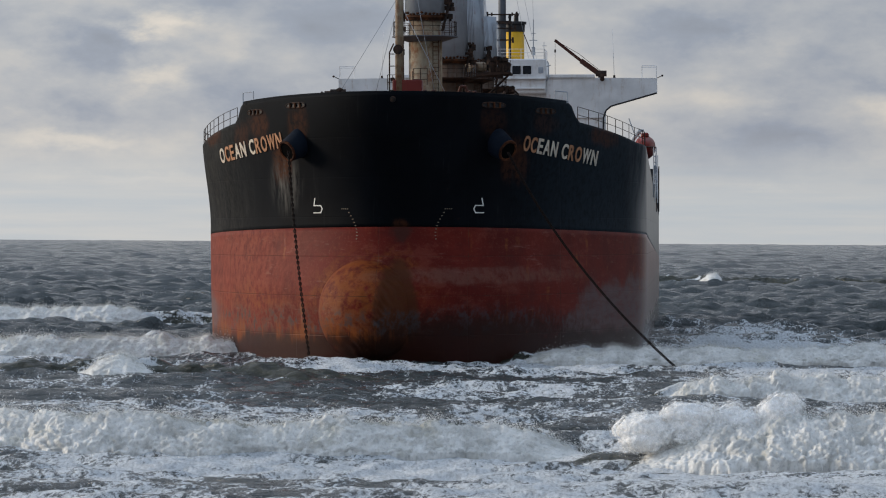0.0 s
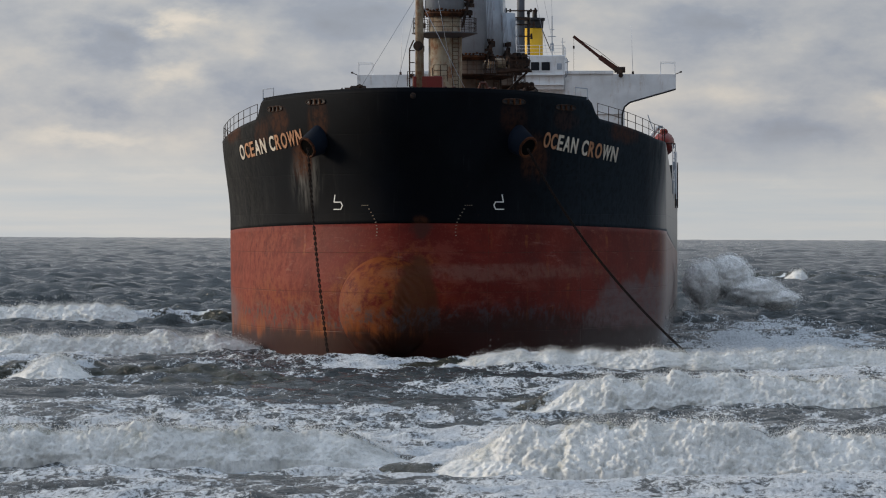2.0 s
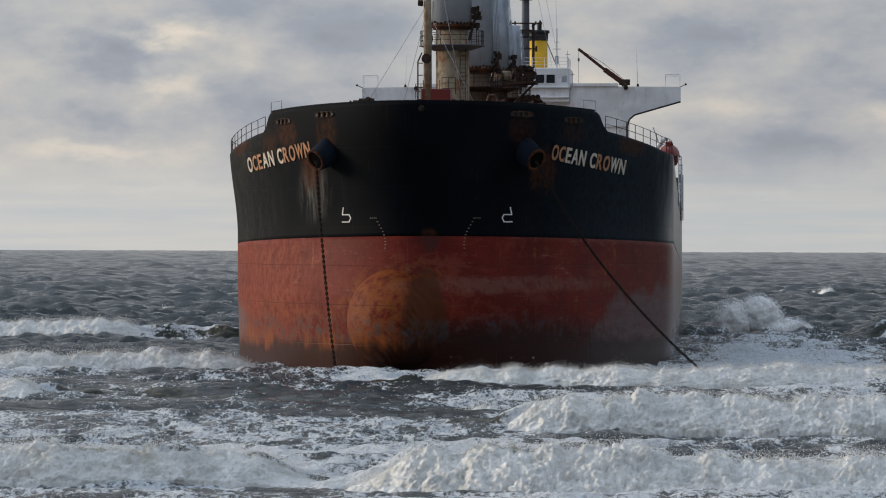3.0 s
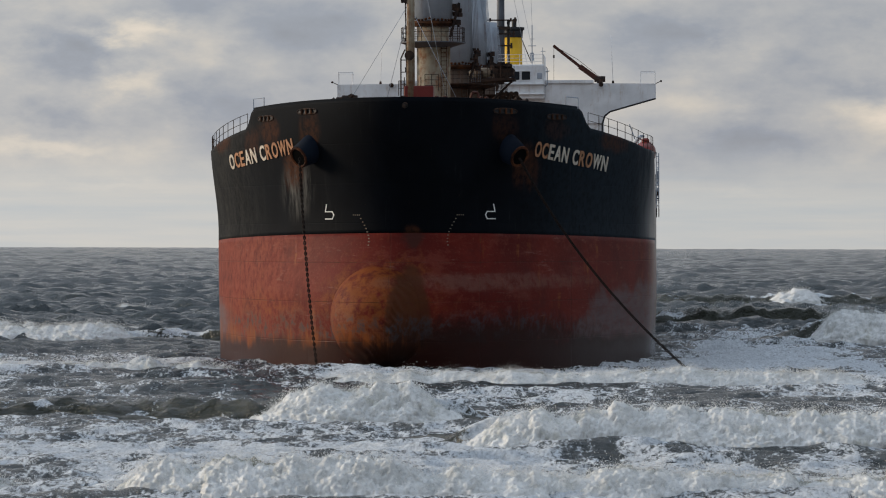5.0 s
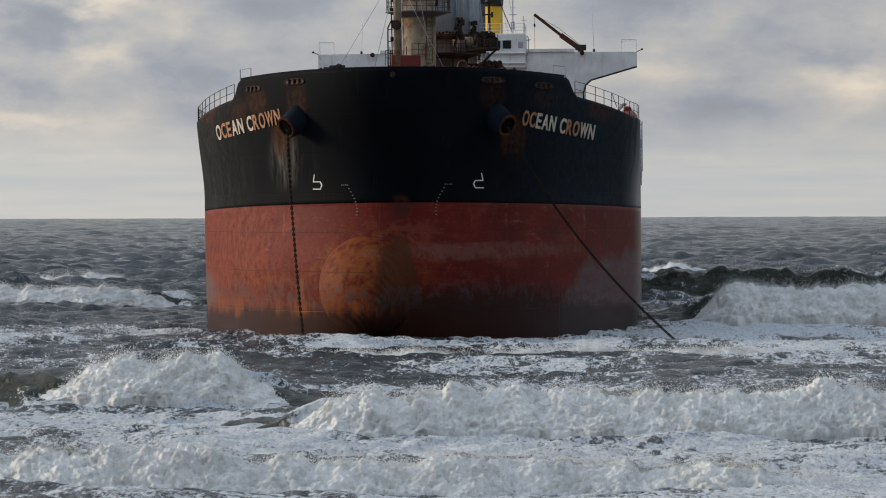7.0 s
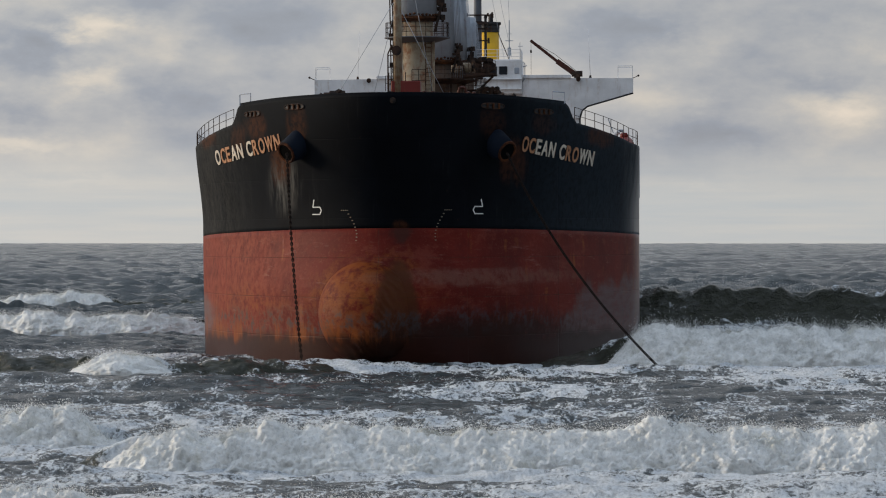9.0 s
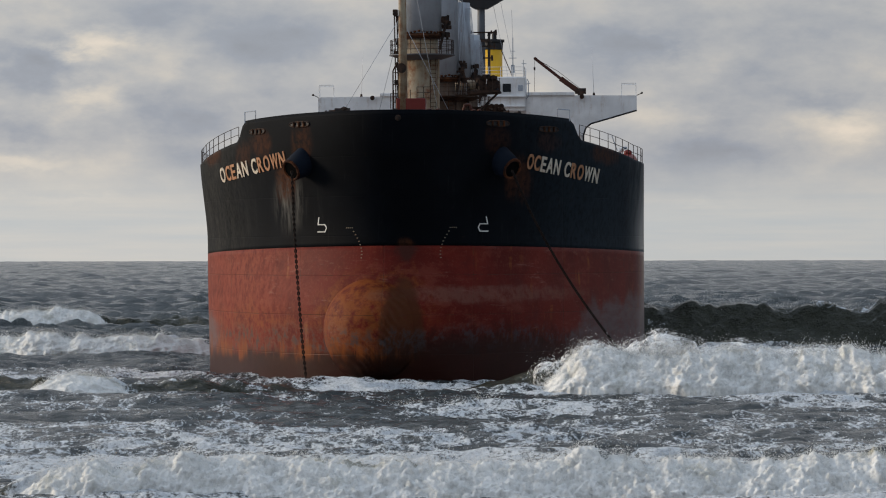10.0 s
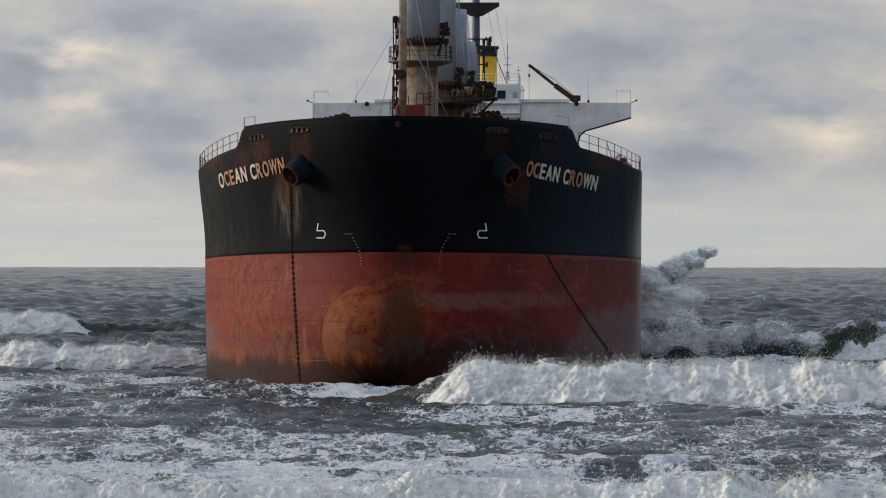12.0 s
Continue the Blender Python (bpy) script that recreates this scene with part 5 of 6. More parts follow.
# ---- forecastle ----
def build_forecastle():
    y = 6.2
    mast = part_rod("foremast", (0.02, y, 16.0), (0.02, y, 31.0), 0.285, CREAM, SHIP, 0.25, 18, "cream foremast with rust marks")
    bm = bmesh.new()
    rod(bm, (-0.05, y - 0.3, 20.6), (-0.05, y + 0.35, 20.6), 0.33, 0.33, 14)
    part("mast_box", bm, DARK, mast)
    bm = bmesh.new()
    for z in (17.9, 18.7, 19.5, 20.3):
        tube_path(bm, [(-0.3, y, z), (-0.62, y - 0.2, z), (-0.3, y - 0.4, z)], 0.03, 5)
    tube_path(bm, [(-0.62, y - 0.2, 17.6), (-0.62, y - 0.2, 20.4), (-0.35, y - 0.1, 21.0)], 0.05, 5)
    part("ladder_hoop", bm, DARK, mast)
    for z in (24.3, 27.5):
        part_box("mast_lamp", (-0.45, y, z), (0.35, 0.3, 0.4), DARK, mast, "", 0.04)
    # stays
    for a, b in (((0, y, 24.2), (-3.75, 5.0, 17.9)), ((0, y, 24.0), (-1.75, 7.0, 17.2)), ((0.1, y, 23.6), (3.35, 6.0, 17.2)), ((0.1, y, 30), (2.4, 7.6, 17.2))):
        part_rod("stay_wire", a, b, 0.017, GREY, mast, 0.017, 5)
    house = part_box("winch_house", (0.55, y + 0.6, 17.25), (1.95, 1.6, 2.7), REDPAINT, SHIP, "red-brown winch housing", 0.05)
    railing("house_rail", [(-0.9 + 0.35 * k, y + 1.9, 18.0) for k in range(3)], 1.0, SHIP, DARK, 2, 0.025)
    railing("deck_rail", [(0.9 + 0.45 * k, y + 1.2, 18.3) for k in range(3)], 1.1, SHIP, DARK, 3, 0.025)
    # gear that shows over the bulwark
    rs = random.Random(6)
    for gx, gz, w in ((-4.25, 17.65, 0.42), (-3.75, 17.75, 0.5), (-5.0, 17.55, 0.22), (7.6, 17.55, 0.25), (6.9, 17.6, 0.2), (-8.9, 17.35, 0.14)):
        bm = bmesh.new()
        sy = hull_s(gx, 17.4) + 0.45
        rod(bm, (gx - w, sy + 0.3, gz - 0.2), (gx + w, sy + 0.3, gz - 0.2), 0.30, 0.30, 12)
        box(bm, (gx, sy + 0.3, gz - 0.9), (w * 1.6, 0.5, 1.0), 0.05)
        ball(bm, (gx + 0.1, sy + 0.2, gz + 0.02), (w * 0.55, 0.25, 0.2), 1)
        part("roller_fairlead", bm, DARK, SHIP)
    for gx in (2.0, 2.55, 4.8, 5.15):
        bm = bmesh.new()
        sy = hull_s(gx, 17.4) + 0.8
        rod(bm, (gx, sy, 16.4), (gx, sy, 17.68), 0.14, 0.12, 10)
        ball(bm, (gx, sy, 17.7), (0.17, 0.17, 0.09), 1)
        part("bollard", bm, BOOM, SHIP)
    bm = bmesh.new()
    sy = 3.5
    tube_path(bm, [(4.35 - 0.35, sy, 17.3), (4.35 - 0.12, sy, 18.05), (4.35 + 0.22, sy, 18.05), (4.35 + 0.42, sy, 17.3)], 0.09, 8)
    part("vent_hoop", bm, BOOM, SHIP, "orange-brown pipe hoop")
    # rubbing cap along the bulwark's top
    n = 61
    xs = np.linspace(-11.05, 11.05, n)
    ss = np.array([hull_s(x, 17.3) for x in xs])
    zs = np.array([top_z(v) for v in ss])
    A = np.linspace(0, 2 * math.pi, 9)[:, None]
    cap = grid_mesh("bulwark_cap", np.broadcast_to(xs, (9, n)), ss + 0.06 + 0.06 * np.cos(A), zs + 0.01 + 0.06 * np.sin(A), BLACK, SHIP)
    tagged(cap, "black rubbing cap")
    # frames at the break of the forecastle
    for sx in (-1, 1):
        bm = bmesh.new()
        s = hull_s(10.6, 17.3)
        tube_path(bm, [(sx * 10.2, s - 0.5, 17.2), (sx * 10.2, s - 0.5, 18.0), (sx * 11.0, s + 0.4, 17.95), (sx * 11.0, s + 0.4, 17.2)], 0.04, 5)
        part("ladder_frame", bm, GREY, SHIP)
        pts = []
        for k in range(14):
            s = 14.6 + 1.95 * k
            hb = half_at(s, 16) - 0.12
            pts.append((sx * hb, s, top_z(s) - 0.02))
        railing("deck_edge_rail", pts, 1.08, SHIP, DARK, 2, 0.026)
        for k in range(3):
            s = 17.5 + 5.5 * k
            bm = bmesh.new()
            hb = half_at(s, 13.4) - 1.2
            rod(bm, (sx * hb, s, 13.4), (sx * hb, s, top_z(s) + 0.35), 0.26, 0.24, 14)
            box(bm, (sx * (hb - 0.2), s + 0.6, 14.3), (0.9, 0.8, 1.1), 0.12)
            rod(bm, (sx * hb, s + 1.5, 13.4), (sx * hb, s + 1.5, top_z(s) + 0.2), 0.2, 0.2, 12)
            part("mooring_bitts", bm, DARK, SHIP)


def surface_ring(bm, x, z, rx, rz, tube, seg=20, flat=2.6):
    """A rim that lies on the bow plating, round an oval opening."""
    pts = []
    for k in range(seg + 1):
        a = 2 * math.pi * k / seg
        c, s = math.cos(a), math.sin(a)
        ex = math.copysign(abs(c) ** (2 / flat), c) * rx
        ez = math.copysign(abs(s) ** (2 / flat), s) * rz
        pts.append(hull_point(x + ex, z + ez, 0.03))
    tube_path(bm, pts, tube, 6)


def build_fairleads():
    for x, z, w in ((-10.0, 16.58, 0.62), (-6.75, 16.88, 0.72), (6.35, 16.85, 0.72), (9.6, 16.6, 0.62)):
        bm = bmesh.new()
        surface_ring(bm, x, z, w, 0.17, 0.045)
        f = part("fairlead", bm, DARK, SHIP, "rusted mooring fairlead")
        bm = bmesh.new()
        c, n = hull_point(x, z, 0.015), hull_normal(x, z)
        tx = (hull_point(x + 0.1, z) - hull_point(x - 0.1, z)).normalized()
        up = n.cross(tx)
        # flat dark face on the plating, painted as the shaded hollow
        vs = [bm.verts.new(hull_point(x + math.cos(a) * w * 0.95, z + math.sin(a) * 0.19, 0.02)) for a in [k * 0.3927 for k in range(16)]]
        bm.faces.new(vs)
        part("opening", bm, SOOT, f, "dark opening")
        for k in (-0.5, 0.0, 0.5):
            bm = bmesh.new()
            rod(bm, hull_point(x + k * w, z - 0.18, 0.08), hull_point(x + k * w, z + 0.18, 0.08), 0.075, 0.075, 8)
            part("roller", bm, RUST, f)
    bm = bmesh.new()
    c, n = hull_point(0, 17.12, 0.0), hull_normal(0, 17.12)
    rod(bm, c, c + n * 0.08, 0.20, 0.17, 16)
    ring = part("centre_fairlead", bm, DARK, SHIP, "round rusted centre lead")
    bm = bmesh.new()
    ball(bm, c + n * 0.08, (0.11, 0.05, 0.11), 2)
    part("eye", bm, DARK, ring)


def build_hawse():
    for sx in (-1, 1):
        x, z = sx * 6.55, 14.35
        c = hull_point(x, z)
        d = Vector((sx * 0.62, -0.62, -0.42)).normalized()
        a, b = c - d * 1.0, c + d * 1.15
        bm = bmesh.new()
        rod(bm, a, b, 1.10, 0.74, 28)
        bol = part("anchor_bolster", bm, BOLSTER, SHIP, "dark blue anchor bolster with a rusty mouth")
        smooth_sides(bol)
        bm = bmesh.new()
        q = d.to_track_quat("Z", "Y").to_matrix().to_4x4()
        for k in range(20):
            t0, t1 = k * 0.31416, (k + 1) * 0.31416
            p0 = b + q @ Vector((math.cos(t0) * 0.66, math.sin(t0) * 0.66, 0.02))
            p1 = b + q @ Vector((math.cos(t1) * 0.66, math.sin(t1) * 0.66, 0.02))
            rod(bm, p0, p1, 0.10, 0.10, 6)
        part("mouth_rim", bm, RIMRUST, bol, "orange rust rim")
        # flat black disc: the darkness inside the hawse, put into the colour
        bm = bmesh.new()
        rod(bm, b + d * 0.0, b + d * 0.03, 0.60, 0.60, 20)
        part("mouth", bm, HOLE, bol, "dark mouth")


def link_mesh():
    """One stud link, long axis z, 0.39 m."""
    bm = bmesh.new()
    pts = []
    for k in range(17):
        a = 2 * math.pi * k / 16
        pts.append((math.cos(a) * 0.085, 0, math.sin(a) * 0.085 + math.copysign(0.07, math.sin(a)) if abs(math.sin(a)) > 1e-6 else 0.0))
    tube_path(bm, pts, 0.042, 6)
    tube_path(bm, [(-0.085, 0, 0), (0.085, 0, 0)], 0.03, 5)
    bmesh.ops.scale(bm, vec=(0.82, 0.82, 0.74), verts=bm.verts)
    me = bpy.data.meshes.new("link")
    bm.to_mesh(me)
    bm.free()
    me.materials.append(CHAINMAT)
    return me


def anchor_chain(start, end, sag, label):
    """Links along a slightly slack line; the thing's origin is at the upper end."""
    th = thing("anchor_chain", label, "anchor chain", "anchor chains", at=start)
    p0, p1 = Vector((0, 0, 0)), Vector(end) - Vector(start)
    n = int((p1 - p0).length * 1.01 / 0.185)

    def at(f):
        q = p0.lerp(p1, f)
        return q + Vector((sag[0], sag[1], sag[2])) * 4 * f * (1 - f)
    for k in range(n):
        f = (k + 0.5) / n
        d = (at(min(1, f + 0.01)) - at(max(0, f - 0.01))).normalized()
        ob = new("link", LINK)
        ob.parent = th
        roll = Matrix.Rotation(radians(90 * (k % 2) + 18), 4, "Z")
        ob.matrix_local = Matrix.Translation(at(f)) @ d.to_track_quat("Z", "Y").to_matrix().to_4x4() @ roll
    return th


BOLSTER = painted("bolster_blue_black", (0.006, 0.010, 0.018), 0.7, 0.02, 0.0, 1.0, (0.05, 0.02, 0.01), 0.06)
HOLE = painted("hawse_black", (0.003, 0.003, 0.003), 0.9, 0.0, 0.0, 1.0, (0.01, 0.005, 0.003), 0.02)
RIMRUST = ground_rust("rim_rust", (0.022, 0.009, 0.006), (0.10, 0.034, 0.013))
CHAINMAT = ground_rust("chain_iron", (0.006, 0.005, 0.005), (0.022, 0.012, 0.008), 0.7)
LINK = link_mesh()
build_forecastle()
build_fairleads()
build_hawse()
CHAIN_A = (-7.25, STEM_Y + 3.8, 13.75)
chain_left = anchor_chain(CHAIN_A, (-5.1, STEM_Y - 1.6, -1.2), (-0.15, 0.1, 0), "dark rusted anchor chain hanging from the bow into surf")
CHAIN_B = (7.25, STEM_Y + 3.8, 13.75)
chain_right = anchor_chain(CHAIN_B, (19.5, STEM_Y - 4.4, -1.0), (-0.85, 0.2, -0.5), "dark rusted anchor chain leading off the bow into surf")


def stroke_on_hull(name, pts, width, mat, off=0.03):
    """A painted stroke that follows the plating, through points (x, z)."""
    bm = bmesh.new()
    fine = []
    for (x0, z0), (x1, z1) in zip(pts, pts[1:]):
        n = max(1, int(math.hypot(x1 - x0, z1 - z0) / 0.12))
        fine += [(x0 + (x1 - x0) * k / n, z0 + (z1 - z0) * k / n) for k in range(n)]
    fine.append(pts[-1])
    for (x0, z0), (x1, z1) in zip(fine, fine[1:]):
        d = math.hypot(x1 - x0, z1 - z0)
        if d < 1e-6:
            continue
        nx, nz = -(z1 - z0) / d * width / 2, (x1 - x0) / d * width / 2
        ex, ez = (x1 - x0) / d * width * 0.25, (z1 - z0) / d * width * 0.25
        q = [(x0 - ex + nx, z0 - ez + nz), (x1 + ex + nx, z1 + ez + nz), (x1 + ex - nx, z1 + ez - nz), (x0 - ex - nx, z0 - ez - nz)]
        bm.faces.new([bm.verts.new(hull_point(a, b, off)) for a, b in q])
    bmesh.ops.recalc_face_normals(bm, faces=bm.faces)
    return part(name, bm, mat, SHIP)


def build_marks():
    for sx in (-1, 1):
        # bulb symbol
        x0 = sx * 5.3
        o = sx
        zc = 10.25
        pts = [(x0 + o * 0.22, zc + 0.48), (x0 + o * 0.30, zc), (x0 - o * 0.19, zc), (x0 - o * 0.30, zc - 0.22), (x0 - o * 0.19, zc - 0.48), (x0 + o * 0.33, zc - 0.48)]
        stroke_on_hull("bulb_symbol", pts, 0.07, MARK)
        # draught marks: bars
        for k in range(4):
            stroke_on_hull("draught_bar", [(sx * (3.62 - 0.13 * k), 10.02), (sx * (3.57 - 0.13 * k), 10.02)], 0.055, FADED)
        for k in range(9):
            f = k / 8
            x = sx * (3.12 - 0.55 * math.sin(f * 1.9))
            z = 9.78 - 1.75 * f
            stroke_on_hull("draught_bar", [(x - 0.035, z), (x + 0.035, z)], 0.06, FADED)


build_marks()


def build_lifeboat():
    y, x, z = 132.0, 15.6, 17.25
    bm = bmesh.new()
    rings = []
    for k in range(15):
        f = k / 14
        t = math.sin(math.pi * min(1, max(0, f))) ** 0.55
        rings.append([bm.verts.new((x + math.cos(a) * 1.02 * t, y - 3 + 6.5 * f, z + math.sin(a) * (1.12 if math.sin(a) > 0 else 1.2) * t + 0.1)) for a in [q * math.pi / 8 for q in range(16)]])
    for r0, r1 in zip(rings, rings[1:]):
        for q in range(16):
            bm.faces.new((r0[q], r0[(q + 1) % 16], r1[(q + 1) % 16], r1[q]))
    bmesh.ops.remove_doubles(bm, verts=bm.verts, dist=0.001)
    boat = smooth(part("lifeboat", bm, BOATRED, SHIP, "enclosed orange-red lifeboat in its davit"))
    boat.location = (-0.45, 0, -0.65)
    bm = bmesh.new()
    for k in range(24):
        a0, a1 = k * 0.2618, (k + 1) * 0.2618
        rod(bm, (x + math.cos(a0) * 1.04, y + math.sin(a0) * 3.1, z + 0.05), (x + math.cos(a1) * 1.04, y + math.sin(a1) * 3.1, z + 0.05), 0.07, 0.07, 5)
    part("fender_rope", bm, BOOM, boat)
    bm = bmesh.new()
    box(bm, (x, y - 0.4, z + 1.2), (0.75, 1.4, 0.5), 0.15)
    part("canopy_hatch", bm, BOATRED, boat)
    for dy in (-2.2, 2.2):
        bm = bmesh.new()
        tube_path(bm, [(13.4, y + dy, 11.6), (13.6, y + dy, 14.6), (13.9, y + dy, 16.6), (14.4, y + dy, 18.0), (14.95, y + dy, 18.75), (15.2, y + dy, 18.8)], 0.17, 8)
        part("davit", bm, WHITE, boat, "white davit arm")
    bm = bmesh.new()
    tube_path(bm, [(14.6, y - 2.2, 18.6), (14.1, y - 2.2, 20.0)], 0.05, 5)
    box(bm, (15.3, y - 2.2, 18.85), (0.45, 0.3, 0.25), 0.05)
    part("davit_head", bm, GREY, boat)
    # side ladder and boarding gear on the hull's flank
    for sx in (1,):
        for k, (yy, zz) in enumerate(((100, 14.6), (120, 14.3), (140, 13.6))):
            bm = bmesh.new()
            for dx in (16.2, 16.42):
                tube_path(bm, [(dx, yy, zz - 3.0), (dx, yy, zz + 1.4)], 0.05, 5)
            for q in range(7):
                tube_path(bm, [(16.2, yy, zz - 1.9 + 0.5 * q), (16.42, yy, zz - 1.9 + 0.5 * q)], 0.04, 5)
            box(bm, (16.27, yy + 0.6, zz - 1.2), (0.3, 1.2, 0.12))
            box(bm, (16.3, yy + 0.3, zz - 0.5), (0.3, 0.5, 0.7), 0.05)
            part("boarding_ladder", bm, (GREY, WHITE, DARK)[k], SHIP)


build_lifeboat()


# ---- motion ----
def motions():
    walk(SHIP, [(t, pose(0, STEM_Y, 0, 0, a, 0)) for t, a in ((0, -0.40), (1.5, -0.28), (3, -0.22), (5, -0.25), (7, -0.29), (9, -0.27), (10.5, -0.14), (12, 0.0))])

    walk(chain_left, [(t, Matrix.Translation(CHAIN_A) @ pose(0, 0, 0, 0, a, 0)) for t, a in ((0, 0.0), (1.5, 0.3), (3, 0.8), (5, 1.5), (7, 2.2), (9, 2.4), (10.5, 2.9), (12, 3.8))])
    walk(chain_right, [(t, Matrix.Translation(CHAIN_B) @ pose(0, 0, 0, 0, a, 0)) for t, a in ((0, 0.0), (4, -0.3), (6, -0.2), (7.2, 0.6), (8.8, 2.4), (9.5, 4.2), (10.2, 5.4), (11, 5.2), (12, 6.4))])

    def run(th, rows):
        walk(th, [(t, pose(x, y, z, 0, 0, r)) for t, x, y, z, r in rows])

    run(near_row, [(0, 2.5, 168.6, 0, 0), (1.2, -1.8, 163.4, 0, 0), (2.5, -6.5, 157.5, -0.05, 0), (3.2, -9, 154.4, -0.1, 0), (4.8, -16, 145.6, -0.2, 0), (6, -21, 140.4, -0.4, 0), (7.2, -24, 135, -0.6, 0), (12, -34, 112, -1, 0)])
    run(plume_c, [(0, 16.6, 163.6, 0.2, 0), (0.5, 15.2, 161.0, -0.2, 0), (1.0, 13.4, 158.6, -0.9, 0), (1.6, 11.3, 156.0, -2.2, 0), (2.5, 8, 152.5, -4.5, 0), (12, -10, 112, -5, 0)])
    run(near_burst, [(0, 16.3, 164.6, 0.1, 0), (1.2, 11.4, 160.6, 0.0, 0), (2.5, 6.2, 154.6, -0.22, 0), (3.2, 3.6, 150.2, -0.3, 0), (4.8, -3.3, 145.4, -0.5, 0), (6, -7.8, 140, -0.62, 0), (7.2, -10, 137.6, -0.8, 0), (8.8, -13, 131, -0.9, 0), (12, -18, 114, -1.2, 0)])
    run(second_row, [(0, 16.2, 228.6, -0.45, 0), (1.2, 12.2, 218.6, -0.3, 0), (2.5, 8.6, 206.0, -0.05, 0), (3.2, 7.6, 195.5, 0, 0), (4.8, 7.4, 178.0, 0.05, 0), (6, 4.0, 172.2, 0.05, 0), (7.2, 0.2, 168.3, -0.15, 0), (8.8, -5.4, 164.0, -0.32, 0), (9.5, -7.7, 159.6, -0.45, 0),
                     (10.2, -9.5, 155.8, -0.62, 0), (11, -12, 151.6, -0.66, 0), (12, -15, 146.5, -0.7, 0)])
    run(bow_wave, [(0, 6.6, 289, 0.2, 0), (1.2, 4.1, 280, 0.2, 0), (2.5, 0.1, 271.4, -0.05, 0), (3.2, -1.6, 267.8, -0.1, 0), (4.8, -6, 263.5, -0.35, 0), (6, -9, 260, -0.6, 0), (7.2, -12, 256.5, -0.85, 0), (9, -16, 251, -1.1, 0), (12, -22, 243, -1.3, 0)])
    run(dark_swell, [(0, 14, 242, -2.8, 0), (2.5, 9, 226, -2.2, 0), (3.2, 6.5, 221, -1.4, 0), (4.8, 1.3, 209.6, -0.3, 0), (6, -3.3, 200.8, 0, 0), (7.2, -7.6, 192.6, 0.2, 0), (8.8, -11.5, 182, -0.5, 0), (9.5, -14.5, 177.5, -0.8, 0), (12, -20, 160, -1.4, 0)])
    run(left_swell, [(0, -14.3, 254, 0, 0), (1.2, -16.5, 250, 0, 0), (2.5, -19.5, 245.5, -0.3, 0), (4.5, -23, 236, -1.6, 0), (12, -34, 205, -2.6, 0)])
    run(small_cap, [(0, -4, 325, -2.6, 0), (7.2, -13, 283, -1.7, 0), (8.8, -16, 273.8, 0, 0), (9.5, -17.4, 271, 0, 0), (10.2, -19.5, 267.5, -0.1, 0), (11, -21.5, 264, -0.5, 0), (12, -24, 259, -0.9, 0)])
    run(outer_left, [(0, -42, 406.5, 0, 0), (1.2, -44, 402, 0, 0), (2.5, -44, 396, 0, 0), (3.2, -42, 386, 0, 0), (4.8, -40, 376.6, -0.3, 0), (6, -39, 368, -1.6, 0), (12, -35, 330, -3, 0)])
    run(next_left, [(0, -58, 445, -3, 0), (4.2, -55, 410, -2.0, 0), (6, -52, 396, 0, 0), (7.2, -50, 391, 0, 0), (8.8, -45, 382, 0, 0), (9.5, -43, 371, 0, 0), (11, -42, 354.5, 0, 0), (12, -41, 347.5, 0, 0)])
    run(mid_left, [(0, -20, 303, 0, 0), (1.2, -20, 301, 0, 0), (2.5, -21, 298, -0.1, 0), (3.2, -21, 294, -0.3, 0), (4.8, -20, 289, -0.8, 0), (6.5, -19, 280, -1.8, 0), (12, -17, 256, -2.6, 0)])
    run(far_left, [(0, -50, 590, -2.9, 0), (6, -50, 548, -2.4, 0), (8.8, -50, 528, -1.0, 0), (9.5, -50, 521, -0.8, 0), (10.2, -50, 508, -0.4, 0), (11, -50, 500, 0, 0), (12, -49, 488, 0, 0)])
    run(distant_cap, [(0, 30, 765, 0.0, 0), (1.2, 37, 755, 0.0, 0), (2.5, 44, 745, -0.2, 0), (4.0, 48, 732, -2.8, 0), (12, 50, 660, -4, 0)])
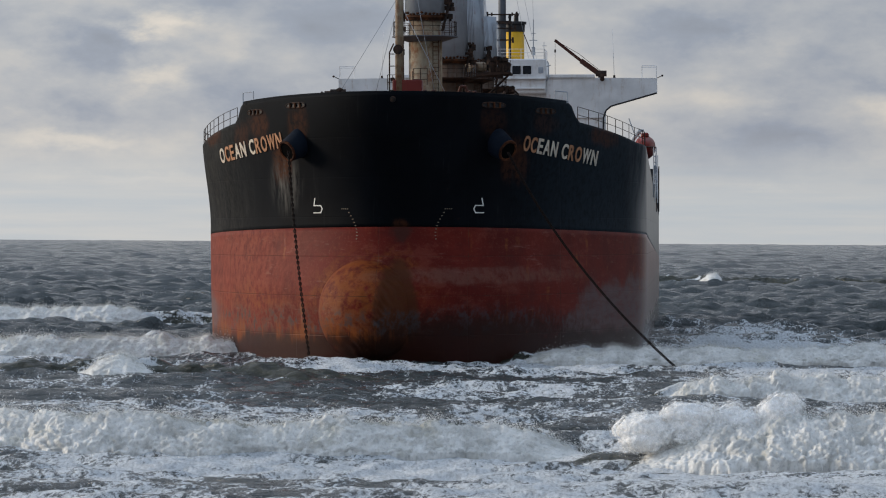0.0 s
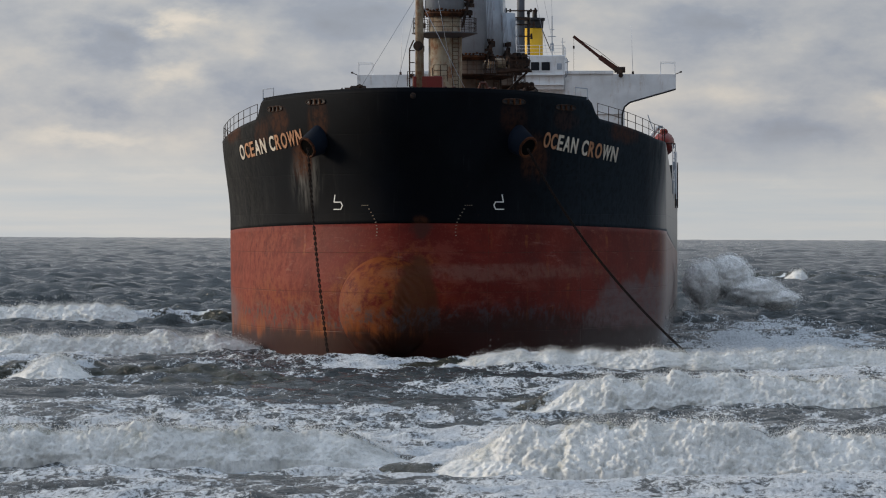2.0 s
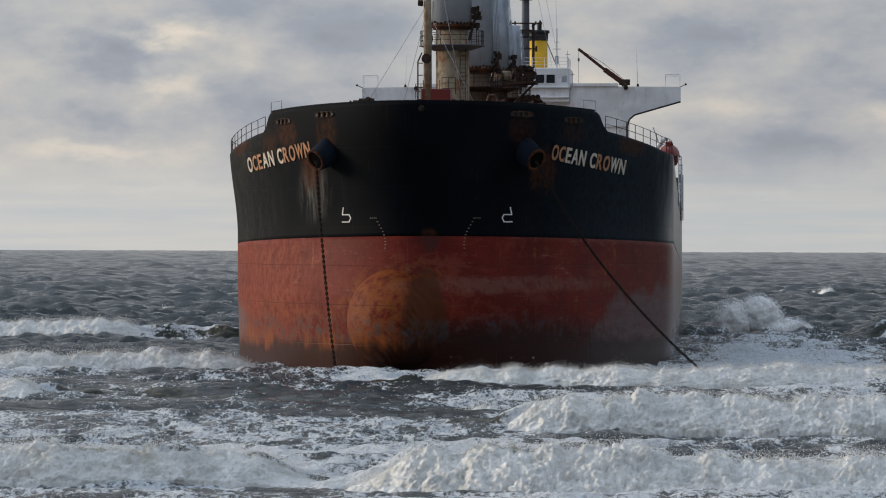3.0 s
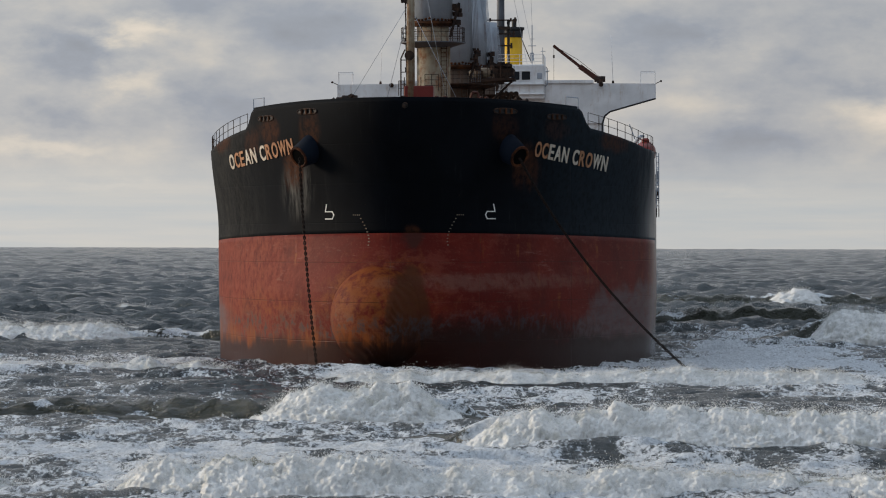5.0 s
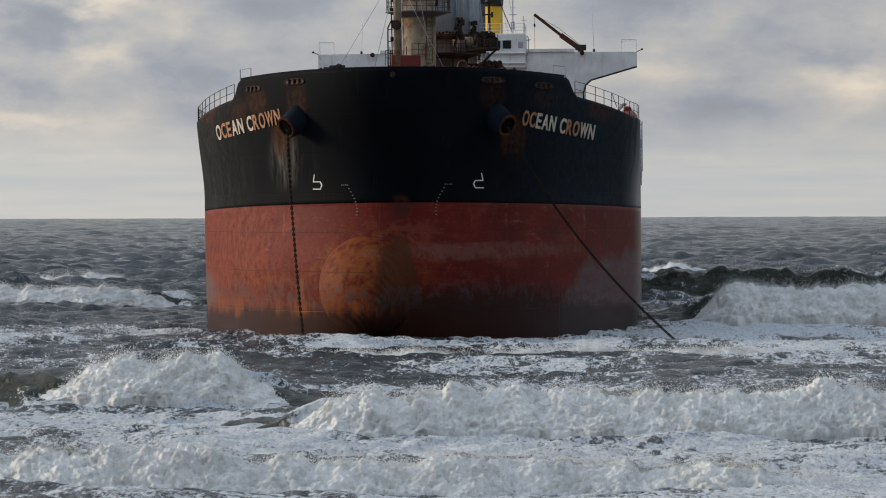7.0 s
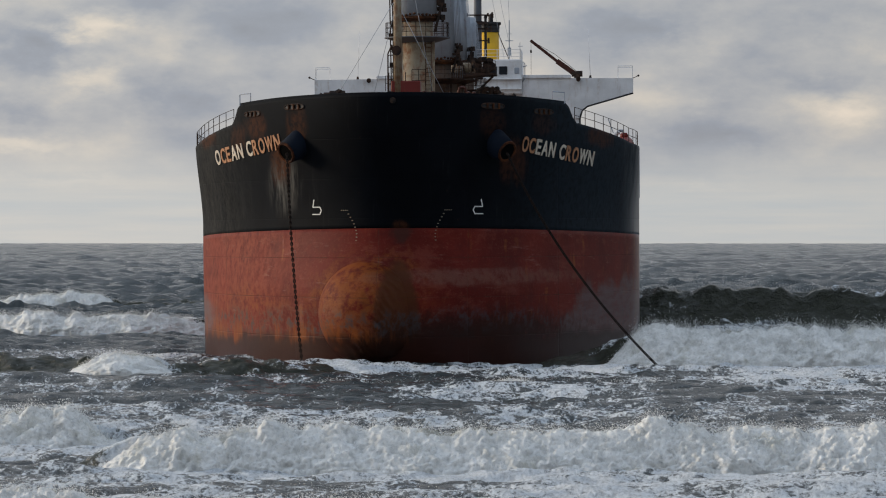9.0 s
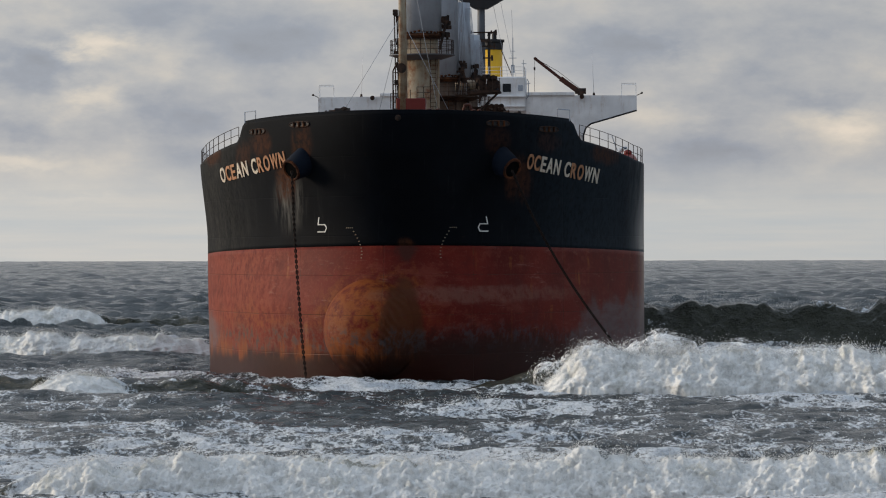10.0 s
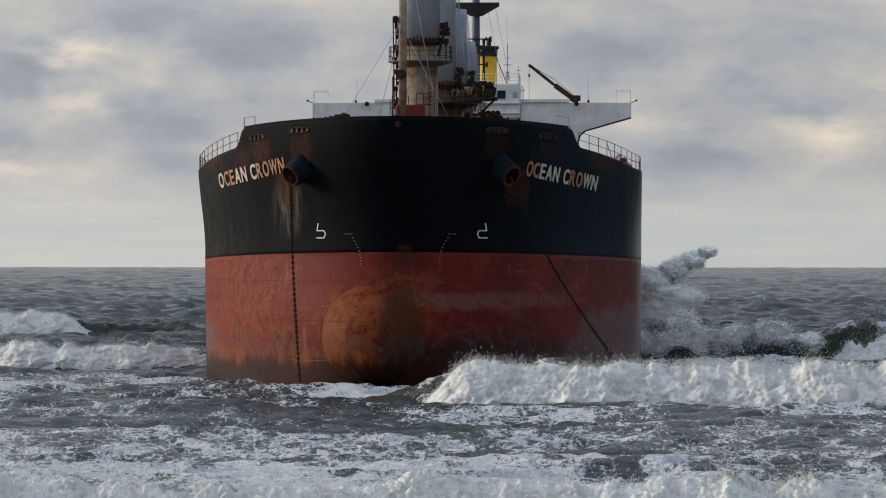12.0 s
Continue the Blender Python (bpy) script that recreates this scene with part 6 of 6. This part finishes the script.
    run(late_cap, [(0, 52, 640, -4, 0), (3.6, 46, 600, -2.6, 0), (4.8, 38, 588, 0.2, 0), (6, 26, 575, 0.3, 0), (7.0, 22, 565, -0.4, 0), (8.2, 24, 555, -3, 0), (12, 24, 520, -5, 0)])
    run(big_right, [(0, 41, 448, -1.6, 0), (1.2, 38.5, 432, -1.0, 0), (2.5, 35.5, 413, -0.2, 0), (3.2, 33.5, 399, 0.1, 0), (4.8, 28.7, 364, 0.2, 0), (6, 23.7, 346, 0.4, 0), (7.2, 18.7, 320, 0.4, 0), (8.8, 13.8, 291, 0.1, 0), (9.5, 11.4, 277, 0, 0),
                    (10.2, 7.8, 269, 0.05, 0), (11, 4.8, 262.8, 0, 0), (12, 2.0, 259.5, -0.15, 0)])
    run(plume_d, [(0, 41, 448, -7, 0), (6, 23.7, 346, -7, 0), (8.8, 13.8, 291, -4.5, 0), (9.5, 11.4, 277, -1.7, 0), (10.2, 7.8, 269, -0.8, 0), (11.0, 4.8, 262.8, -0.9, 0), (12, 2.0, 259.5, -2.0, 0)])
    run(dark_wall, [(0, 28, 500, -8.5, 0), (3.2, 28, 468, -6.4, 0), (4.6, 28, 456, -3.0, 0), (6, 27, 446, -1.7, 0), (7.2, 26.5, 434, -1.3, 0), (8.8, 25.5, 412, -0.5, 0), (9.5, 25, 401, -0.1, 0), (10.5, 20, 388, -0.1, 0), (12, 11, 367, -1.8, 0)])
    run(plume_a, [(0, 18.5, 430, -9, 0), (0.7, 18.5, 430, -7, 0), (1.2, 18.2, 430, -1.2, 0), (1.6, 18.9, 430, 0.9, 0), (2, 20, 430, 0.9, 0), (2.5, 21.2, 430, 0.1, 0), (3.0, 22.4, 430, -1.9, 0), (3.6, 23.4, 429, -5, 0), (4.2, 24, 428, -9, 0), (12, 24, 428, -10, 0)])
    run(plume_e, [(0, 17, 395, -9, 0), (9.2, 17, 395, -7, 0), (10.2, 17, 386, -2.4, 0), (11, 16.4, 376, -0.6, 0), (12, 15.6, 364, 0.2, 0)])
    run(plume_b, [(0, 18.5, 405, -14, 0), (11.0, 18.5, 405, -14, 0), (11.5, 18.6, 405, -7, 0), (12, 18.4, 405, -0.2, 0)])


motions()
